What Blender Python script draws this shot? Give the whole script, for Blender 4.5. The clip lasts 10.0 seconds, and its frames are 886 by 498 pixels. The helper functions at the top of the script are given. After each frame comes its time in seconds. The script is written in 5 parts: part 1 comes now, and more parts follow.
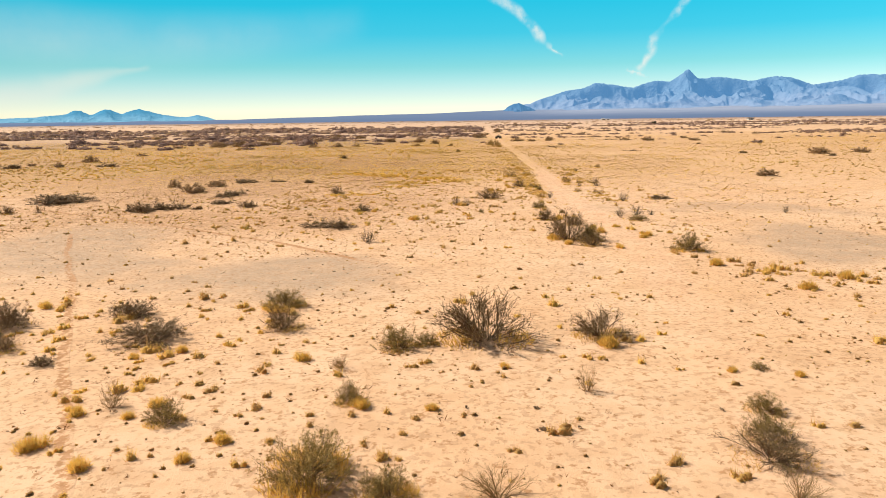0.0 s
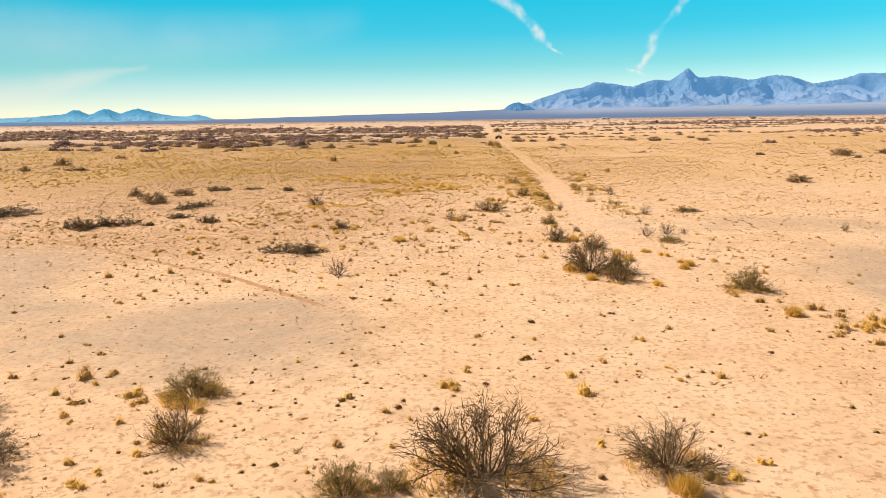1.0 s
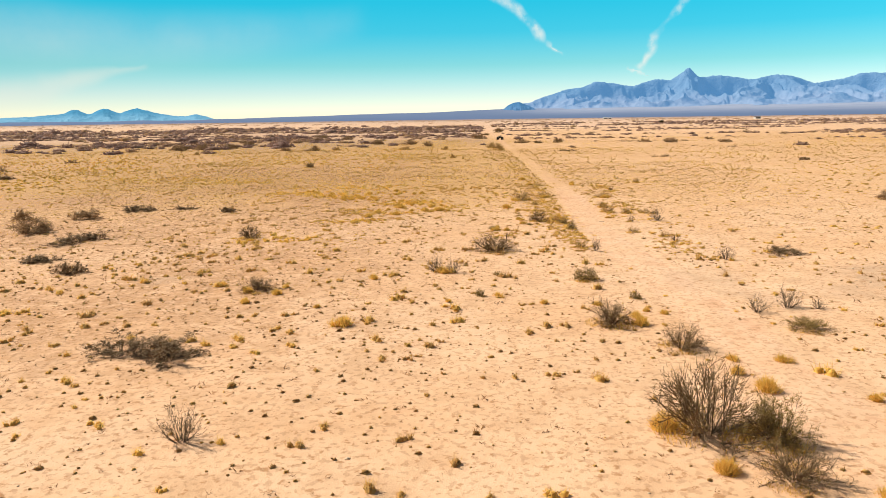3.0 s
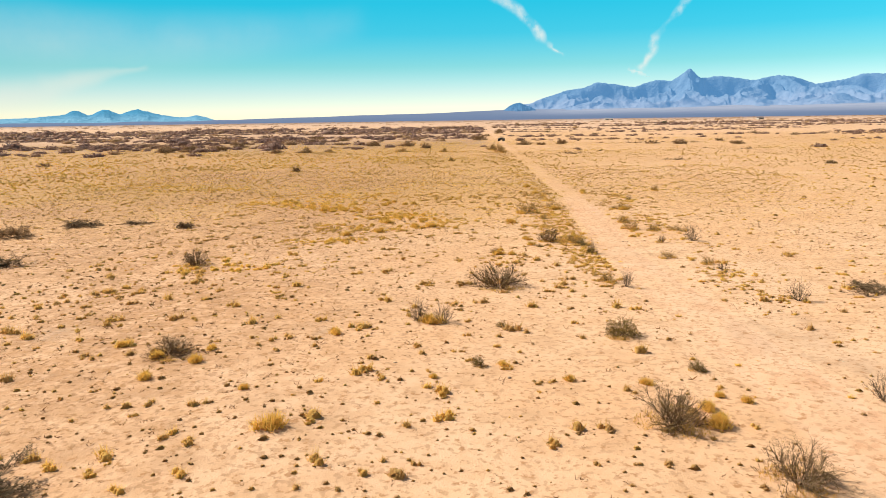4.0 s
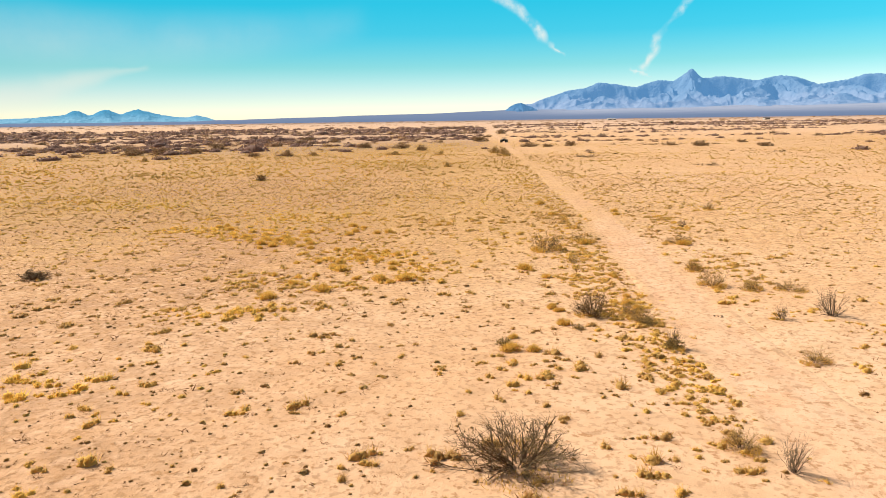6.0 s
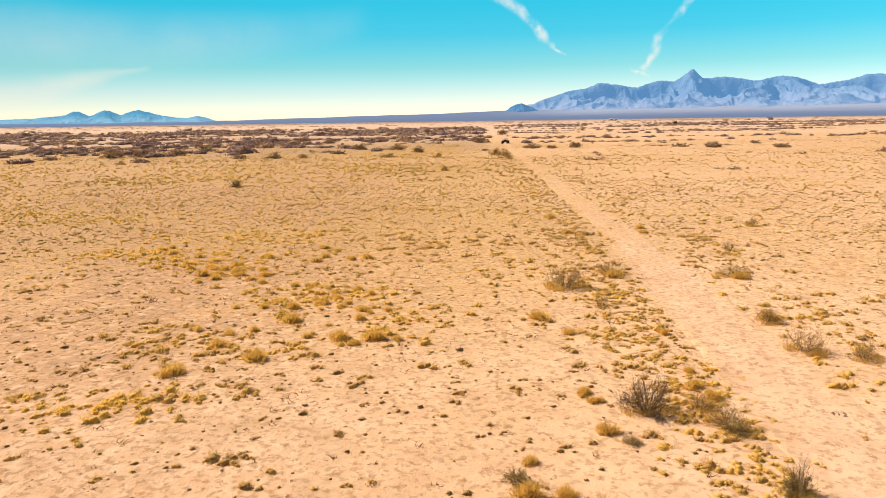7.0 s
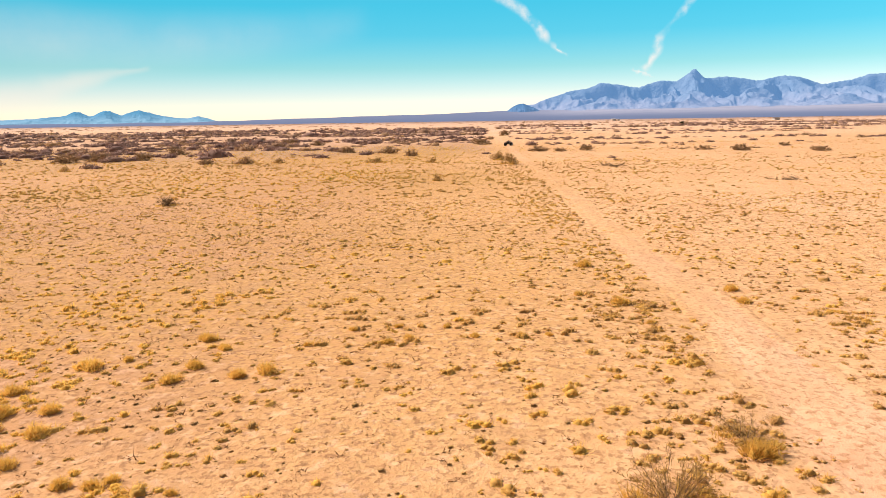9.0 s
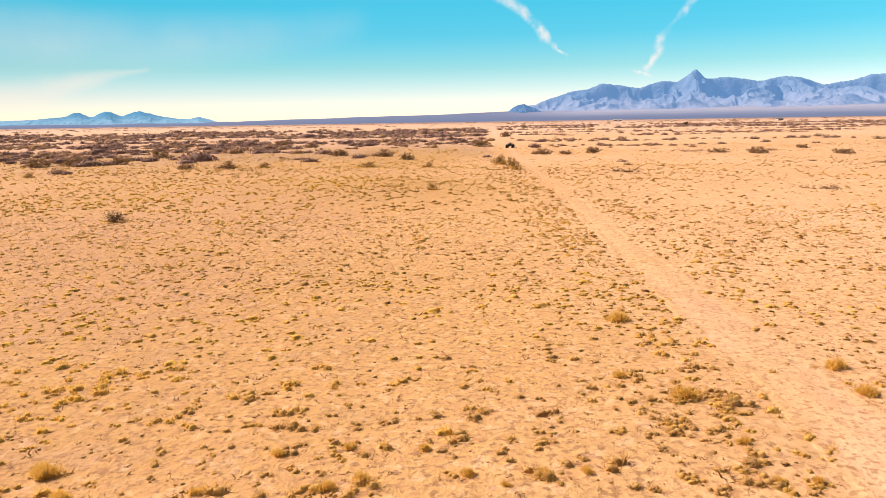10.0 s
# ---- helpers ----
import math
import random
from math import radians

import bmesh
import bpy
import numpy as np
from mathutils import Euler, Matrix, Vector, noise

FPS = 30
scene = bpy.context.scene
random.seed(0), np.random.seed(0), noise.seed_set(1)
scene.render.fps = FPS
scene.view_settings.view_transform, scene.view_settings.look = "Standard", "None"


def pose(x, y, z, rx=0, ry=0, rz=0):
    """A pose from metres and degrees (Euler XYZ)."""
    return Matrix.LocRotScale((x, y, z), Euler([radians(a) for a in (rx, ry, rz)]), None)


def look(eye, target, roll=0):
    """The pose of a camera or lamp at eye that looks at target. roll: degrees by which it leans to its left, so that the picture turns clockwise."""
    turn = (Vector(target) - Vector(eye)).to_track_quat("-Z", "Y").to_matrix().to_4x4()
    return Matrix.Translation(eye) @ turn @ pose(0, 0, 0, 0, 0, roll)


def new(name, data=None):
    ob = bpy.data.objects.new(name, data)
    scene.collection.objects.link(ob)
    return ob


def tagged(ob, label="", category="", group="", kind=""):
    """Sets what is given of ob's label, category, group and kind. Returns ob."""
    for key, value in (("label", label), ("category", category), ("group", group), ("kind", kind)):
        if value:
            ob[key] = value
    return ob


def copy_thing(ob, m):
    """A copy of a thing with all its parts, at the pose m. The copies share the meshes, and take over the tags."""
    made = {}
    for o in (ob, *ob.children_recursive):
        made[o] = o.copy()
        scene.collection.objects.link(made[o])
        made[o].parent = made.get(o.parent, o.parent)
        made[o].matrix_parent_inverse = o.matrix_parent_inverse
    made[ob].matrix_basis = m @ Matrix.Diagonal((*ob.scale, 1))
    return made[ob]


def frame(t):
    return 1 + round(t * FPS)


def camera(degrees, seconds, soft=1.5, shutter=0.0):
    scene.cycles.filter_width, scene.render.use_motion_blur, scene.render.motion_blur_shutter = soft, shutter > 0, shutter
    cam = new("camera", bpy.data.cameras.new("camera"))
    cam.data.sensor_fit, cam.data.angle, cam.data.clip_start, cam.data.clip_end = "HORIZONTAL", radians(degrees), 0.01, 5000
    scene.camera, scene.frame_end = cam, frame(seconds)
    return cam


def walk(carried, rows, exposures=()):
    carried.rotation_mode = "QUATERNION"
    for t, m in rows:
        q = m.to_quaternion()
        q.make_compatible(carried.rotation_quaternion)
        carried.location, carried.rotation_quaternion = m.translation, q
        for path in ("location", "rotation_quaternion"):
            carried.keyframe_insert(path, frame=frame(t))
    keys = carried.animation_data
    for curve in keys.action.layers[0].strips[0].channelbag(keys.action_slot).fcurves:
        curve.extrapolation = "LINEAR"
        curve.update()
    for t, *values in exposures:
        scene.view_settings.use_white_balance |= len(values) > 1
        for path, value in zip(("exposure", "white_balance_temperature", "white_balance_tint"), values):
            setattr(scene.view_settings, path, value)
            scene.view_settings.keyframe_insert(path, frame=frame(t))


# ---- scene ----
cam = camera(64.3, 10.0, soft=0.7)
METRES, EYE, TILT, LEAN, TURN = 58.82, 5.0, 0.0, 0.0, 0.0
ROWS = [
    (0.0, 0.0, 0.0, 0.0, -0.13, -10.47, 0.72),
    (0.5, 0.0032, 0.0522, 0.0006, -0.14, -10.48, 0.74),
    (1.0, 0.0063, 0.1038, 0.0009, -0.16, -10.53, 0.78),
    (1.5, 0.009, 0.1564, 0.0009, -0.18, -10.54, 0.77),
    (2.0, 0.0119, 0.209, 0.0007, -0.17, -10.56, 0.76),
    (2.5, 0.0149, 0.2615, 0.0002, -0.17, -10.56, 0.77),
    (4.0, 0.0243, 0.411, -0.0015, -0.09, -10.48, 0.8),
    (4.5, 0.0272, 0.4585, -0.0018, -0.05, -10.44, 0.82),
    (5.0, 0.03, 0.5053, -0.0028, -0.03, -10.45, 0.82),
    (5.5, 0.0328, 0.5536, -0.0034, -0.01, -10.47, 0.8),
    (7.0, 0.0417, 0.7048, -0.0053, 0.06, -10.42, 0.8),
    (7.5, 0.0447, 0.7536, -0.0058, 0.09, -10.4, 0.82),
    (8.0, 0.0475, 0.8015, -0.0062, 0.1, -10.37, 0.83),
    (8.5, 0.0502, 0.8498, -0.0064, 0.13, -10.38, 0.83),
    (9.0, 0.0533, 0.899, -0.0064, 0.16, -10.4, 0.83),
    (9.5, 0.0562, 0.9496, -0.0055, 0.18, -10.38, 0.84),
    (10.0, 0.0592, 0.9982, -0.0054, 0.22, -10.35, 0.86),
]
walk(cam, [(t, pose(0, 0, EYE, TILT, LEAN, TURN) @ pose(METRES * x, METRES * y, METRES * z, 90 + pitch, roll, yaw)) for t, x, y, z, yaw, pitch, roll in ROWS],
     [(0.0, 0.70, 6450, 8), (5.0, 0.72, 6450, 9), (7.5, 0.77, 6700, 14.5), (10.0, 0.82, 7050, 25.5)])


# ---- world, sun, exposure ----
SUN_AZ, SUN_EL = -63.0, 39.0     # degrees: azimuth from +y towards +x, height over the horizon
world = bpy.data.worlds.new("desert_sky")
scene.world = world
world.use_nodes = True
wn, wl = world.node_tree.nodes, world.node_tree.links
wn.clear()
sky = wn.new("ShaderNodeTexSky")
sky.sky_type, sky.sun_disc = "NISHITA", False
sky.sun_elevation, sky.sun_rotation = radians(SUN_EL), radians(SUN_AZ)
sky.altitude, sky.air_density, sky.dust_density, sky.ozone_density = 1300, 1.0, 0.12, 1.0
w_co = wn.new("ShaderNodeTexCoord")
w_sep = wn.new("ShaderNodeSeparateXYZ")
w_ramp = wn.new("ShaderNodeValToRGB")
w_mul = wn.new("ShaderNodeMix")
w_mul.data_type, w_mul.blend_type = "RGBA", "MULTIPLY"
w_mul.inputs[0].default_value = 1.0
w_bg = wn.new("ShaderNodeBackground")
w_out = wn.new("ShaderNodeOutputWorld")
for e_pos, e_col in ((0.0, (0.79, 0.78, 0.80)), (0.012, (0.78, 0.78, 0.80)), (0.035, (0.61, 0.70, 0.74)), (0.07, (0.31, 0.64, 0.63)), (0.113, (0.105, 0.65, 0.68)), (0.155, (0.052, 0.72, 0.72)), (0.23, (0.45, 0.62, 0.60)), (0.36, (0.98, 0.70, 0.46))):
    stop = w_ramp.color_ramp.elements.new(e_pos)
    stop.color = (*e_col, 1)
w_ramp.color_ramp.elements.remove(w_ramp.color_ramp.elements[0])
w_ramp.color_ramp.elements.remove(w_ramp.color_ramp.elements[-1])
wl.new(w_co.outputs["Generated"], w_sep.inputs[0])
wl.new(w_sep.outputs["Z"], w_ramp.inputs[0])
wl.new(sky.outputs[0], w_mul.inputs[6])
# unseen sky behind the view, tinted warm to warm the shaded sides
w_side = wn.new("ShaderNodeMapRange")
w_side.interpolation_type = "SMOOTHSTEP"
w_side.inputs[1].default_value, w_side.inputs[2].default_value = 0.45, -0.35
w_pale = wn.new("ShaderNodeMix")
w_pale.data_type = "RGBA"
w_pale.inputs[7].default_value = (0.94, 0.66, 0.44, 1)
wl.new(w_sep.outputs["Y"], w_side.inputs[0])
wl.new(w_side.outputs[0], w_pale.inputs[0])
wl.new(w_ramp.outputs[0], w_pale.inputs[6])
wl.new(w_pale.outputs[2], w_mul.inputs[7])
# brightness scaled along x so the glow lies more evenly across the sky
w_even = wn.new("ShaderNodeMath")
w_even.operation = "MULTIPLY_ADD"
w_even.inputs[1].default_value, w_even.inputs[2].default_value = 0.60, 1.0
w_lift = wn.new("ShaderNodeVectorMath")
w_lift.operation = "SCALE"
wl.new(w_sep.outputs["X"], w_even.inputs[0])
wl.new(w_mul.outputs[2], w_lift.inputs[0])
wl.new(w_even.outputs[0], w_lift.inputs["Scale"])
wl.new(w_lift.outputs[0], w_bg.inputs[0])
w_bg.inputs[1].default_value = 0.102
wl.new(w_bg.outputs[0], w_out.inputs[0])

sun = new("sun", bpy.data.lights.new("sun", "SUN"))
sun.data.energy, sun.data.angle, sun.data.color = 4.75, radians(0.53), (1.0, 0.915, 0.775)
sun_way = Vector((math.sin(radians(SUN_AZ)) * math.cos(radians(SUN_EL)), math.cos(radians(SUN_AZ)) * math.cos(radians(SUN_EL)), math.sin(radians(SUN_EL))))
sun.matrix_world = look(sun_way * 100, (0, 0, 0))


# ---- small tools ----
def vnoise(x, y, size, seed=0):
    """Smooth value noise in -1 to 1, one lump about size metres."""
    x, y = np.asarray(x, float) / size + seed * 17.31, np.asarray(y, float) / size + seed * 9.77
    ix, iy = np.floor(x), np.floor(y)
    fx, fy = x - ix, y - iy
    fx, fy = fx * fx * (3 - 2 * fx), fy * fy * (3 - 2 * fy)

    def corner(a, b):
        v = np.sin(a * 127.1 + b * 311.7 + seed * 74.7) * 43758.5453
        return (v - np.floor(v)) * 2 - 1
    low = corner(ix, iy) * (1 - fx) + corner(ix + 1, iy) * fx
    high = corner(ix, iy + 1) * (1 - fx) + corner(ix + 1, iy + 1) * fx
    return low * (1 - fy) + high * fy


def smooth(a, b, v):
    v = np.clip((np.asarray(v, float) - a) / (b - a), 0, 1)
    return v * v * (3 - 2 * v)


def mesh_of(name, verts, faces, material=None, attributes=None, shade=False):
    """A mesh from arrays of corners and of triangles or quads, with float attributes on its corners."""
    verts, faces = np.asarray(verts, np.float32), np.asarray(faces, np.int32)
    n, k = faces.shape
    me = bpy.data.meshes.new(name)
    me.vertices.add(len(verts))
    me.vertices.foreach_set("co", verts.ravel())
    me.loops.add(n * k)
    me.loops.foreach_set("vertex_index", faces.ravel())
    me.polygons.add(n)
    me.polygons.foreach_set("loop_start", np.arange(0, n * k, k, dtype=np.int32))
    me.polygons.foreach_set("use_smooth", np.full(n, shade))
    for key, values in (attributes or {}).items():
        me.attributes.new(key, "FLOAT", "POINT").data.foreach_set("value", np.asarray(values, np.float32))
    me.update(calc_edges=True)
    me.validate()
    if material:
        me.materials.append(material)
    return me


def part(name, data, parent, label=""):
    ob = new(name, data)
    ob.parent = parent
    return tagged(ob, label)


def part_bm(name, bm, material, parent, label=""):
    me = bpy.data.meshes.new(name)
    bm.to_mesh(me)
    bm.free()
    me.materials.append(material)
    return part(name, me, parent, label)


# ---- materials ----
def material(name, rough=0.9):
    m = bpy.data.materials.new(name)
    m.use_nodes = True
    n, l = m.node_tree.nodes, m.node_tree.links
    bsdf = n["Principled BSDF"]
    bsdf.inputs["Roughness"].default_value = rough
    bsdf.inputs["Specular IOR Level"].default_value = 0.15
    return m, n, l, bsdf


def node_noise(n, l, co, scale, detail=4, rough=0.55):
    t = n.new("ShaderNodeTexNoise")
    t.inputs["Scale"].default_value, t.inputs["Detail"].default_value, t.inputs["Roughness"].default_value = scale, detail, rough
    l.new(co, t.inputs["Vector"])
    return t.outputs["Fac"]


def node_range(n, l, value, a, b, lo=0.0, hi=1.0):
    t = n.new("ShaderNodeMapRange")
    for i, v in ((1, a), (2, b), (3, lo), (4, hi)):
        t.inputs[i].default_value = v
    l.new(value, t.inputs[0])
    return t.outputs[0]


def node_math(n, l, op, a, b):
    t = n.new("ShaderNodeMath")
    t.operation = op
    for i, v in enumerate((a, b)):
        if isinstance(v, (int, float)):
            t.inputs[i].default_value = v
        else:
            l.new(v, t.inputs[i])
    return t.outputs[0]


def node_mix(n, l, fac, a, b, blend="MIX"):
    t = n.new("ShaderNodeMix")
    t.data_type, t.blend_type = "RGBA", blend
    for i, v in ((0, fac), (6, a), (7, b)):
        if isinstance(v, (int, float)):
            t.inputs[i].default_value = v
        elif isinstance(v, tuple):
            t.inputs[i].default_value = (*v, 1)
        else:
            l.new(v, t.inputs[i])
    return t.outputs[2]


def node_attr(n, name):
    t = n.new("ShaderNodeAttribute")
    t.attribute_name = name
    return t.outputs["Fac"]


def ground_material():
    """Pale desert soil: sand, reddish crust, grey silt, grassy ochre soil and the wheel-worn track."""
    m, n, l, bsdf = material("desert_soil", 0.95)
    geo = n.new("ShaderNodeNewGeometry")
    co = geo.outputs["Position"]
    big, mid = node_noise(n, l, co, 0.16, 5), node_noise(n, l, co, 0.9, 5)
    clod, fine, grit = node_noise(n, l, co, 3.2, 5, 0.6), node_noise(n, l, co, 7.0, 4, 0.6), node_noise(n, l, co, 30.0, 4, 0.7)
    lush = node_attr(n, "grassy")
    col = node_mix(n, l, node_range(n, l, big, 0.38, 0.64), (0.67, 0.435, 0.28), (0.63, 0.38, 0.22))
    col = node_mix(n, l, node_range(n, l, mid, 0.48, 0.72, 0, 0.5), col, (0.56, 0.315, 0.15))
    # grassy soil
    grass = node_math(n, l, "MULTIPLY", lush, node_range(n, l, mid, 0.25, 0.62, 0.6, 1.0))
    col = node_mix(n, l, grass, col, (0.575, 0.33, 0.112))
    mauve = node_math(n, l, "MULTIPLY", lush, node_range(n, l, node_noise(n, l, co, 0.33, 4), 0.50, 0.66, 0, 0.45))
    col = node_mix(n, l, mauve, col, (0.54, 0.30, 0.165))
    gold = node_math(n, l, "MULTIPLY", node_attr(n, "ochre"), node_range(n, l, mid, 0.3, 0.6, 0.7, 1.0))
    col = node_mix(n, l, gold, col, (0.42, 0.24, 0.065))
    crusty = node_math(n, l, "MULTIPLY", node_attr(n, "crust"), node_range(n, l, mid, 0.38, 0.62, 0.4, 1.0))
    col = node_mix(n, l, crusty, col, (0.43, 0.235, 0.12))
    # grey silt where water stood
    silt = node_math(n, l, "ADD", node_attr(n, "silt"), node_range(n, l, mid, 0.3, 0.7, -0.3, 0.3))
    col = node_mix(n, l, node_range(n, l, silt, 0.0, 1.1, 0, 0.95), col, (0.40, 0.28, 0.195))
    # the track, worn pale
    worn = node_math(n, l, "ADD", node_attr(n, "worn"), node_range(n, l, clod, 0.3, 0.7, -0.3, 0.3))
    col = node_mix(n, l, node_range(n, l, worn, 0.1, 1.0, 0, 0.6), col, (0.73, 0.47, 0.335))
    hoof = node_math(n, l, "MULTIPLY", node_attr(n, "worn"), node_range(n, l, node_noise(n, l, co, 4.6, 3, 0.5), 0.56, 0.62, 0, 0.7))
    col = node_mix(n, l, hoof, col, (0.47, 0.255, 0.14))
    rust = node_math(n, l, "MULTIPLY", node_attr(n, "worn"), node_range(n, l, node_noise(n, l, co, 0.75, 4), 0.47, 0.62, 0, 0.7))
    col = node_mix(n, l, rust, col, (0.58, 0.315, 0.18))
    # reddish trails trodden into the crust
    trod = node_math(n, l, "ADD", node_attr(n, "trod"), node_range(n, l, fine, 0.35, 0.65, -0.7, 0.7))
    col = node_mix(n, l, node_range(n, l, trod, 0.35, 0.75, 0, 0.9), col, (0.39, 0.19, 0.085))
    # far flats, haze painted in as paler soil, and grown with scrub
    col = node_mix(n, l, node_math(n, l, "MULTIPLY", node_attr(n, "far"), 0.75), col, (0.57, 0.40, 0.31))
    col = node_mix(n, l, node_attr(n, "scrub"), col, (0.17, 0.15, 0.19))
    # litter between the clods, thicker where grass grows, and pale grit
    rub = node_math(n, l, "SUBTRACT", 1.0, node_math(n, l, "MULTIPLY", node_attr(n, "worn"), 0.12))
    rank = node_math(n, l, "ADD", lush, node_math(n, l, "MULTIPLY", node_attr(n, "crust"), 0.6))
    thick = node_math(n, l, "MULTIPLY", node_range(n, l, rank, 0, 0.8, 0.32, 1.0), rub)
    litter = node_math(n, l, "MULTIPLY", node_range(n, l, fine, 0.55, 0.64, 0, 0.5), thick)
    col = node_mix(n, l, litter, col, (0.32, 0.182, 0.08))
    speck = node_math(n, l, "MULTIPLY", node_range(n, l, node_noise(n, l, co, 7.5, 2, 0.5), 0.56, 0.62, 0, 0.9), node_math(n, l, "MULTIPLY", node_range(n, l, rank, 0, 0.8, 0.4, 1.0), rub))
    col = node_mix(n, l, speck, col, (0.30, 0.16, 0.075))
    crust = node_math(n, l, "MULTIPLY", node_range(n, l, clod, 0.50, 0.60, 0, 0.5), thick)
    col = node_mix(n, l, crust, col, (0.48, 0.26, 0.12))
    dusty = node_math(n, l, "MULTIPLY", node_range(n, l, clod, 0.47, 0.35, 0, 0.55), node_math(n, l, "SUBTRACT", thick, node_math(n, l, "MULTIPLY", node_attr(n, "ochre"), 0.6)))
    col = node_mix(n, l, dusty, col, (0.75, 0.48, 0.315))
    pale = node_range(n, l, grit, 0.56, 0.74, 0, 0.4)
    col = node_mix(n, l, pale, col, (0.78, 0.54, 0.345))
    l.new(col, bsdf.inputs["Base Color"])
    b1, b2 = n.new("ShaderNodeBump"), n.new("ShaderNodeBump")
    b1.inputs["Strength"].default_value, b1.inputs["Distance"].default_value = 1.0, 0.05
    b2.inputs["Strength"].default_value, b2.inputs["Distance"].default_value = 0.7, 0.015
    lumps = node_math(n, l, "MULTIPLY", fine, node_math(n, l, "MULTIPLY", rub, node_range(n, l, rank, 0, 0.7, 0.3, 1.0)))
    l.new(lumps, b1.inputs["Height"])
    l.new(grit, b2.inputs["Height"])
    l.new(b1.outputs[0], b2.inputs["Normal"])
    l.new(b2.outputs[0], bsdf.inputs["Normal"])
    return m


def plant_material(name, low, high, tip=None, rough=0.85, through_light=0.0):
    """Bark, leaves or straw: two tones by plant and by piece, with a finer mottle."""
    m, n, l, bsdf = material(name, rough)
    geo = n.new("ShaderNodeNewGeometry")
    info = n.new("ShaderNodeObjectInfo")
    mix = node_math(n, l, "ADD", node_math(n, l, "MULTIPLY", geo.outputs["Random Per Island"], 0.75), node_math(n, l, "MULTIPLY", info.outputs["Random"], 0.25))
    col = node_mix(n, l, mix, low, high)
    if tip:
        col = node_mix(n, l, node_attr(n, "tint"), col, tip)
    co = n.new("ShaderNodeTexCoord")
    mott = node_noise(n, l, co.outputs["Object"], 45.0, 3)
    col = node_mix(n, l, node_range(n, l, mott, 0.35, 0.65, 0.0, 0.2), col, tuple(c * 0.6 for c in low))
    l.new(col, bsdf.inputs["Base Color"])
    if through_light:
        thin = n.new("ShaderNodeBsdfTranslucent")
        l.new(col, thin.inputs[0])
        both = n.new("ShaderNodeMixShader")
        both.inputs[0].default_value = through_light
        l.new(bsdf.outputs[0], both.inputs[1])
        l.new(thin.outputs[0], both.inputs[2])
        l.new(both.outputs[0], n["Material Output"].inputs[0])
    return m


def hazed_material(name, low, high, dark, scale, haze_glow, much, craggy=0.75):
    """Far rock and far slopes, distance haze put into their colours and a blue glow."""
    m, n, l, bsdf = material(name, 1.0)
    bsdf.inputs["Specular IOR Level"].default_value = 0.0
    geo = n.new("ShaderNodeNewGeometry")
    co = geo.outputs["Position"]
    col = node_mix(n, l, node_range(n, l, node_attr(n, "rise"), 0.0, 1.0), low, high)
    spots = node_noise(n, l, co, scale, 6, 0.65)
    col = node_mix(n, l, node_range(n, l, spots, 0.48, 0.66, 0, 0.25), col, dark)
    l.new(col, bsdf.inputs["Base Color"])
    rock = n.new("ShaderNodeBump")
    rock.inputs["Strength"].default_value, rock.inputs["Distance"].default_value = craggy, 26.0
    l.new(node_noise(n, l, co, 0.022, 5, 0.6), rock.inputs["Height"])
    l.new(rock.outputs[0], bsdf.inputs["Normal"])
    # haze painted as a faint blue emission; the rock itself is no lamp
    bsdf.inputs["Emission Color"].default_value = (*haze_glow, 1)
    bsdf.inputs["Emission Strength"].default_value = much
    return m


def plain_material(name, colour, rough=0.6, metal=0.0):
    m, n, l, bsdf = material(name, rough)
    co = n.new("ShaderNodeTexCoord")
    dust = node_range(n, l, node_noise(n, l, co.outputs["Object"], 9.0, 5), 0.4, 0.7, 0, 0.4)
    l.new(node_mix(n, l, dust, colour, tuple(c * 0.6 + 0.05 for c in colour)), bsdf.inputs["Base Color"])
    bsdf.inputs["Metallic"].default_value = metal
    return m


SOIL = ground_material()
BARK = plant_material("dark_bark", (0.10, 0.063, 0.036), (0.27, 0.18, 0.11))
GREY_BARK = plant_material("grey_bark", (0.10, 0.072, 0.05), (0.20, 0.145, 0.098))
TWIG = plant_material("fine_twigs", (0.12, 0.077, 0.034), (0.30, 0.20, 0.09))
OLIVE = plant_material("grey_olive_leaves", (0.15, 0.105, 0.038), (0.49, 0.335, 0.12), through_light=0.25)
SMOKE = plant_material("smoky_grey_twigs", (0.12, 0.077, 0.04), (0.28, 0.185, 0.10))
DUSK = plant_material("dusky_leaves", (0.20, 0.125, 0.07), (0.44, 0.285, 0.15), through_light=0.25)
TAN_STEM = plant_material("tan_dry_stems", (0.30, 0.195, 0.095), (0.50, 0.345, 0.17), through_light=0.2)
PALE_TWIG = plant_material("pale_dry_twigs", (0.15, 0.105, 0.06), (0.30, 0.215, 0.125))
STRAW = plant_material("straw", (0.60, 0.37, 0.085), (0.86, 0.56, 0.14), through_light=0.5)
DRY_GRASS = plant_material("dry_grass", (0.47, 0.275, 0.105), (0.75, 0.475, 0.175), tip=(0.92, 0.60, 0.13), through_light=0.45)
FAR_BRUSH = plant_material("far_brush", (0.19, 0.115, 0.10), (0.35, 0.22, 0.175), tip=(0.58, 0.37, 0.17), through_light=0.3)
GOLD_LEAF = plant_material("straw_coloured_leaves", (0.32, 0.20, 0.08), (0.62, 0.41, 0.16), through_light=0.35)
# bluish tones and the glow stand in for haze on the far land
ROCK = hazed_material("hazed_rock", (0.165, 0.17, 0.195), (0.085, 0.12, 0.16), (0.04, 0.065, 0.10), 0.014, (0.07, 0.205, 0.41), 0.66)
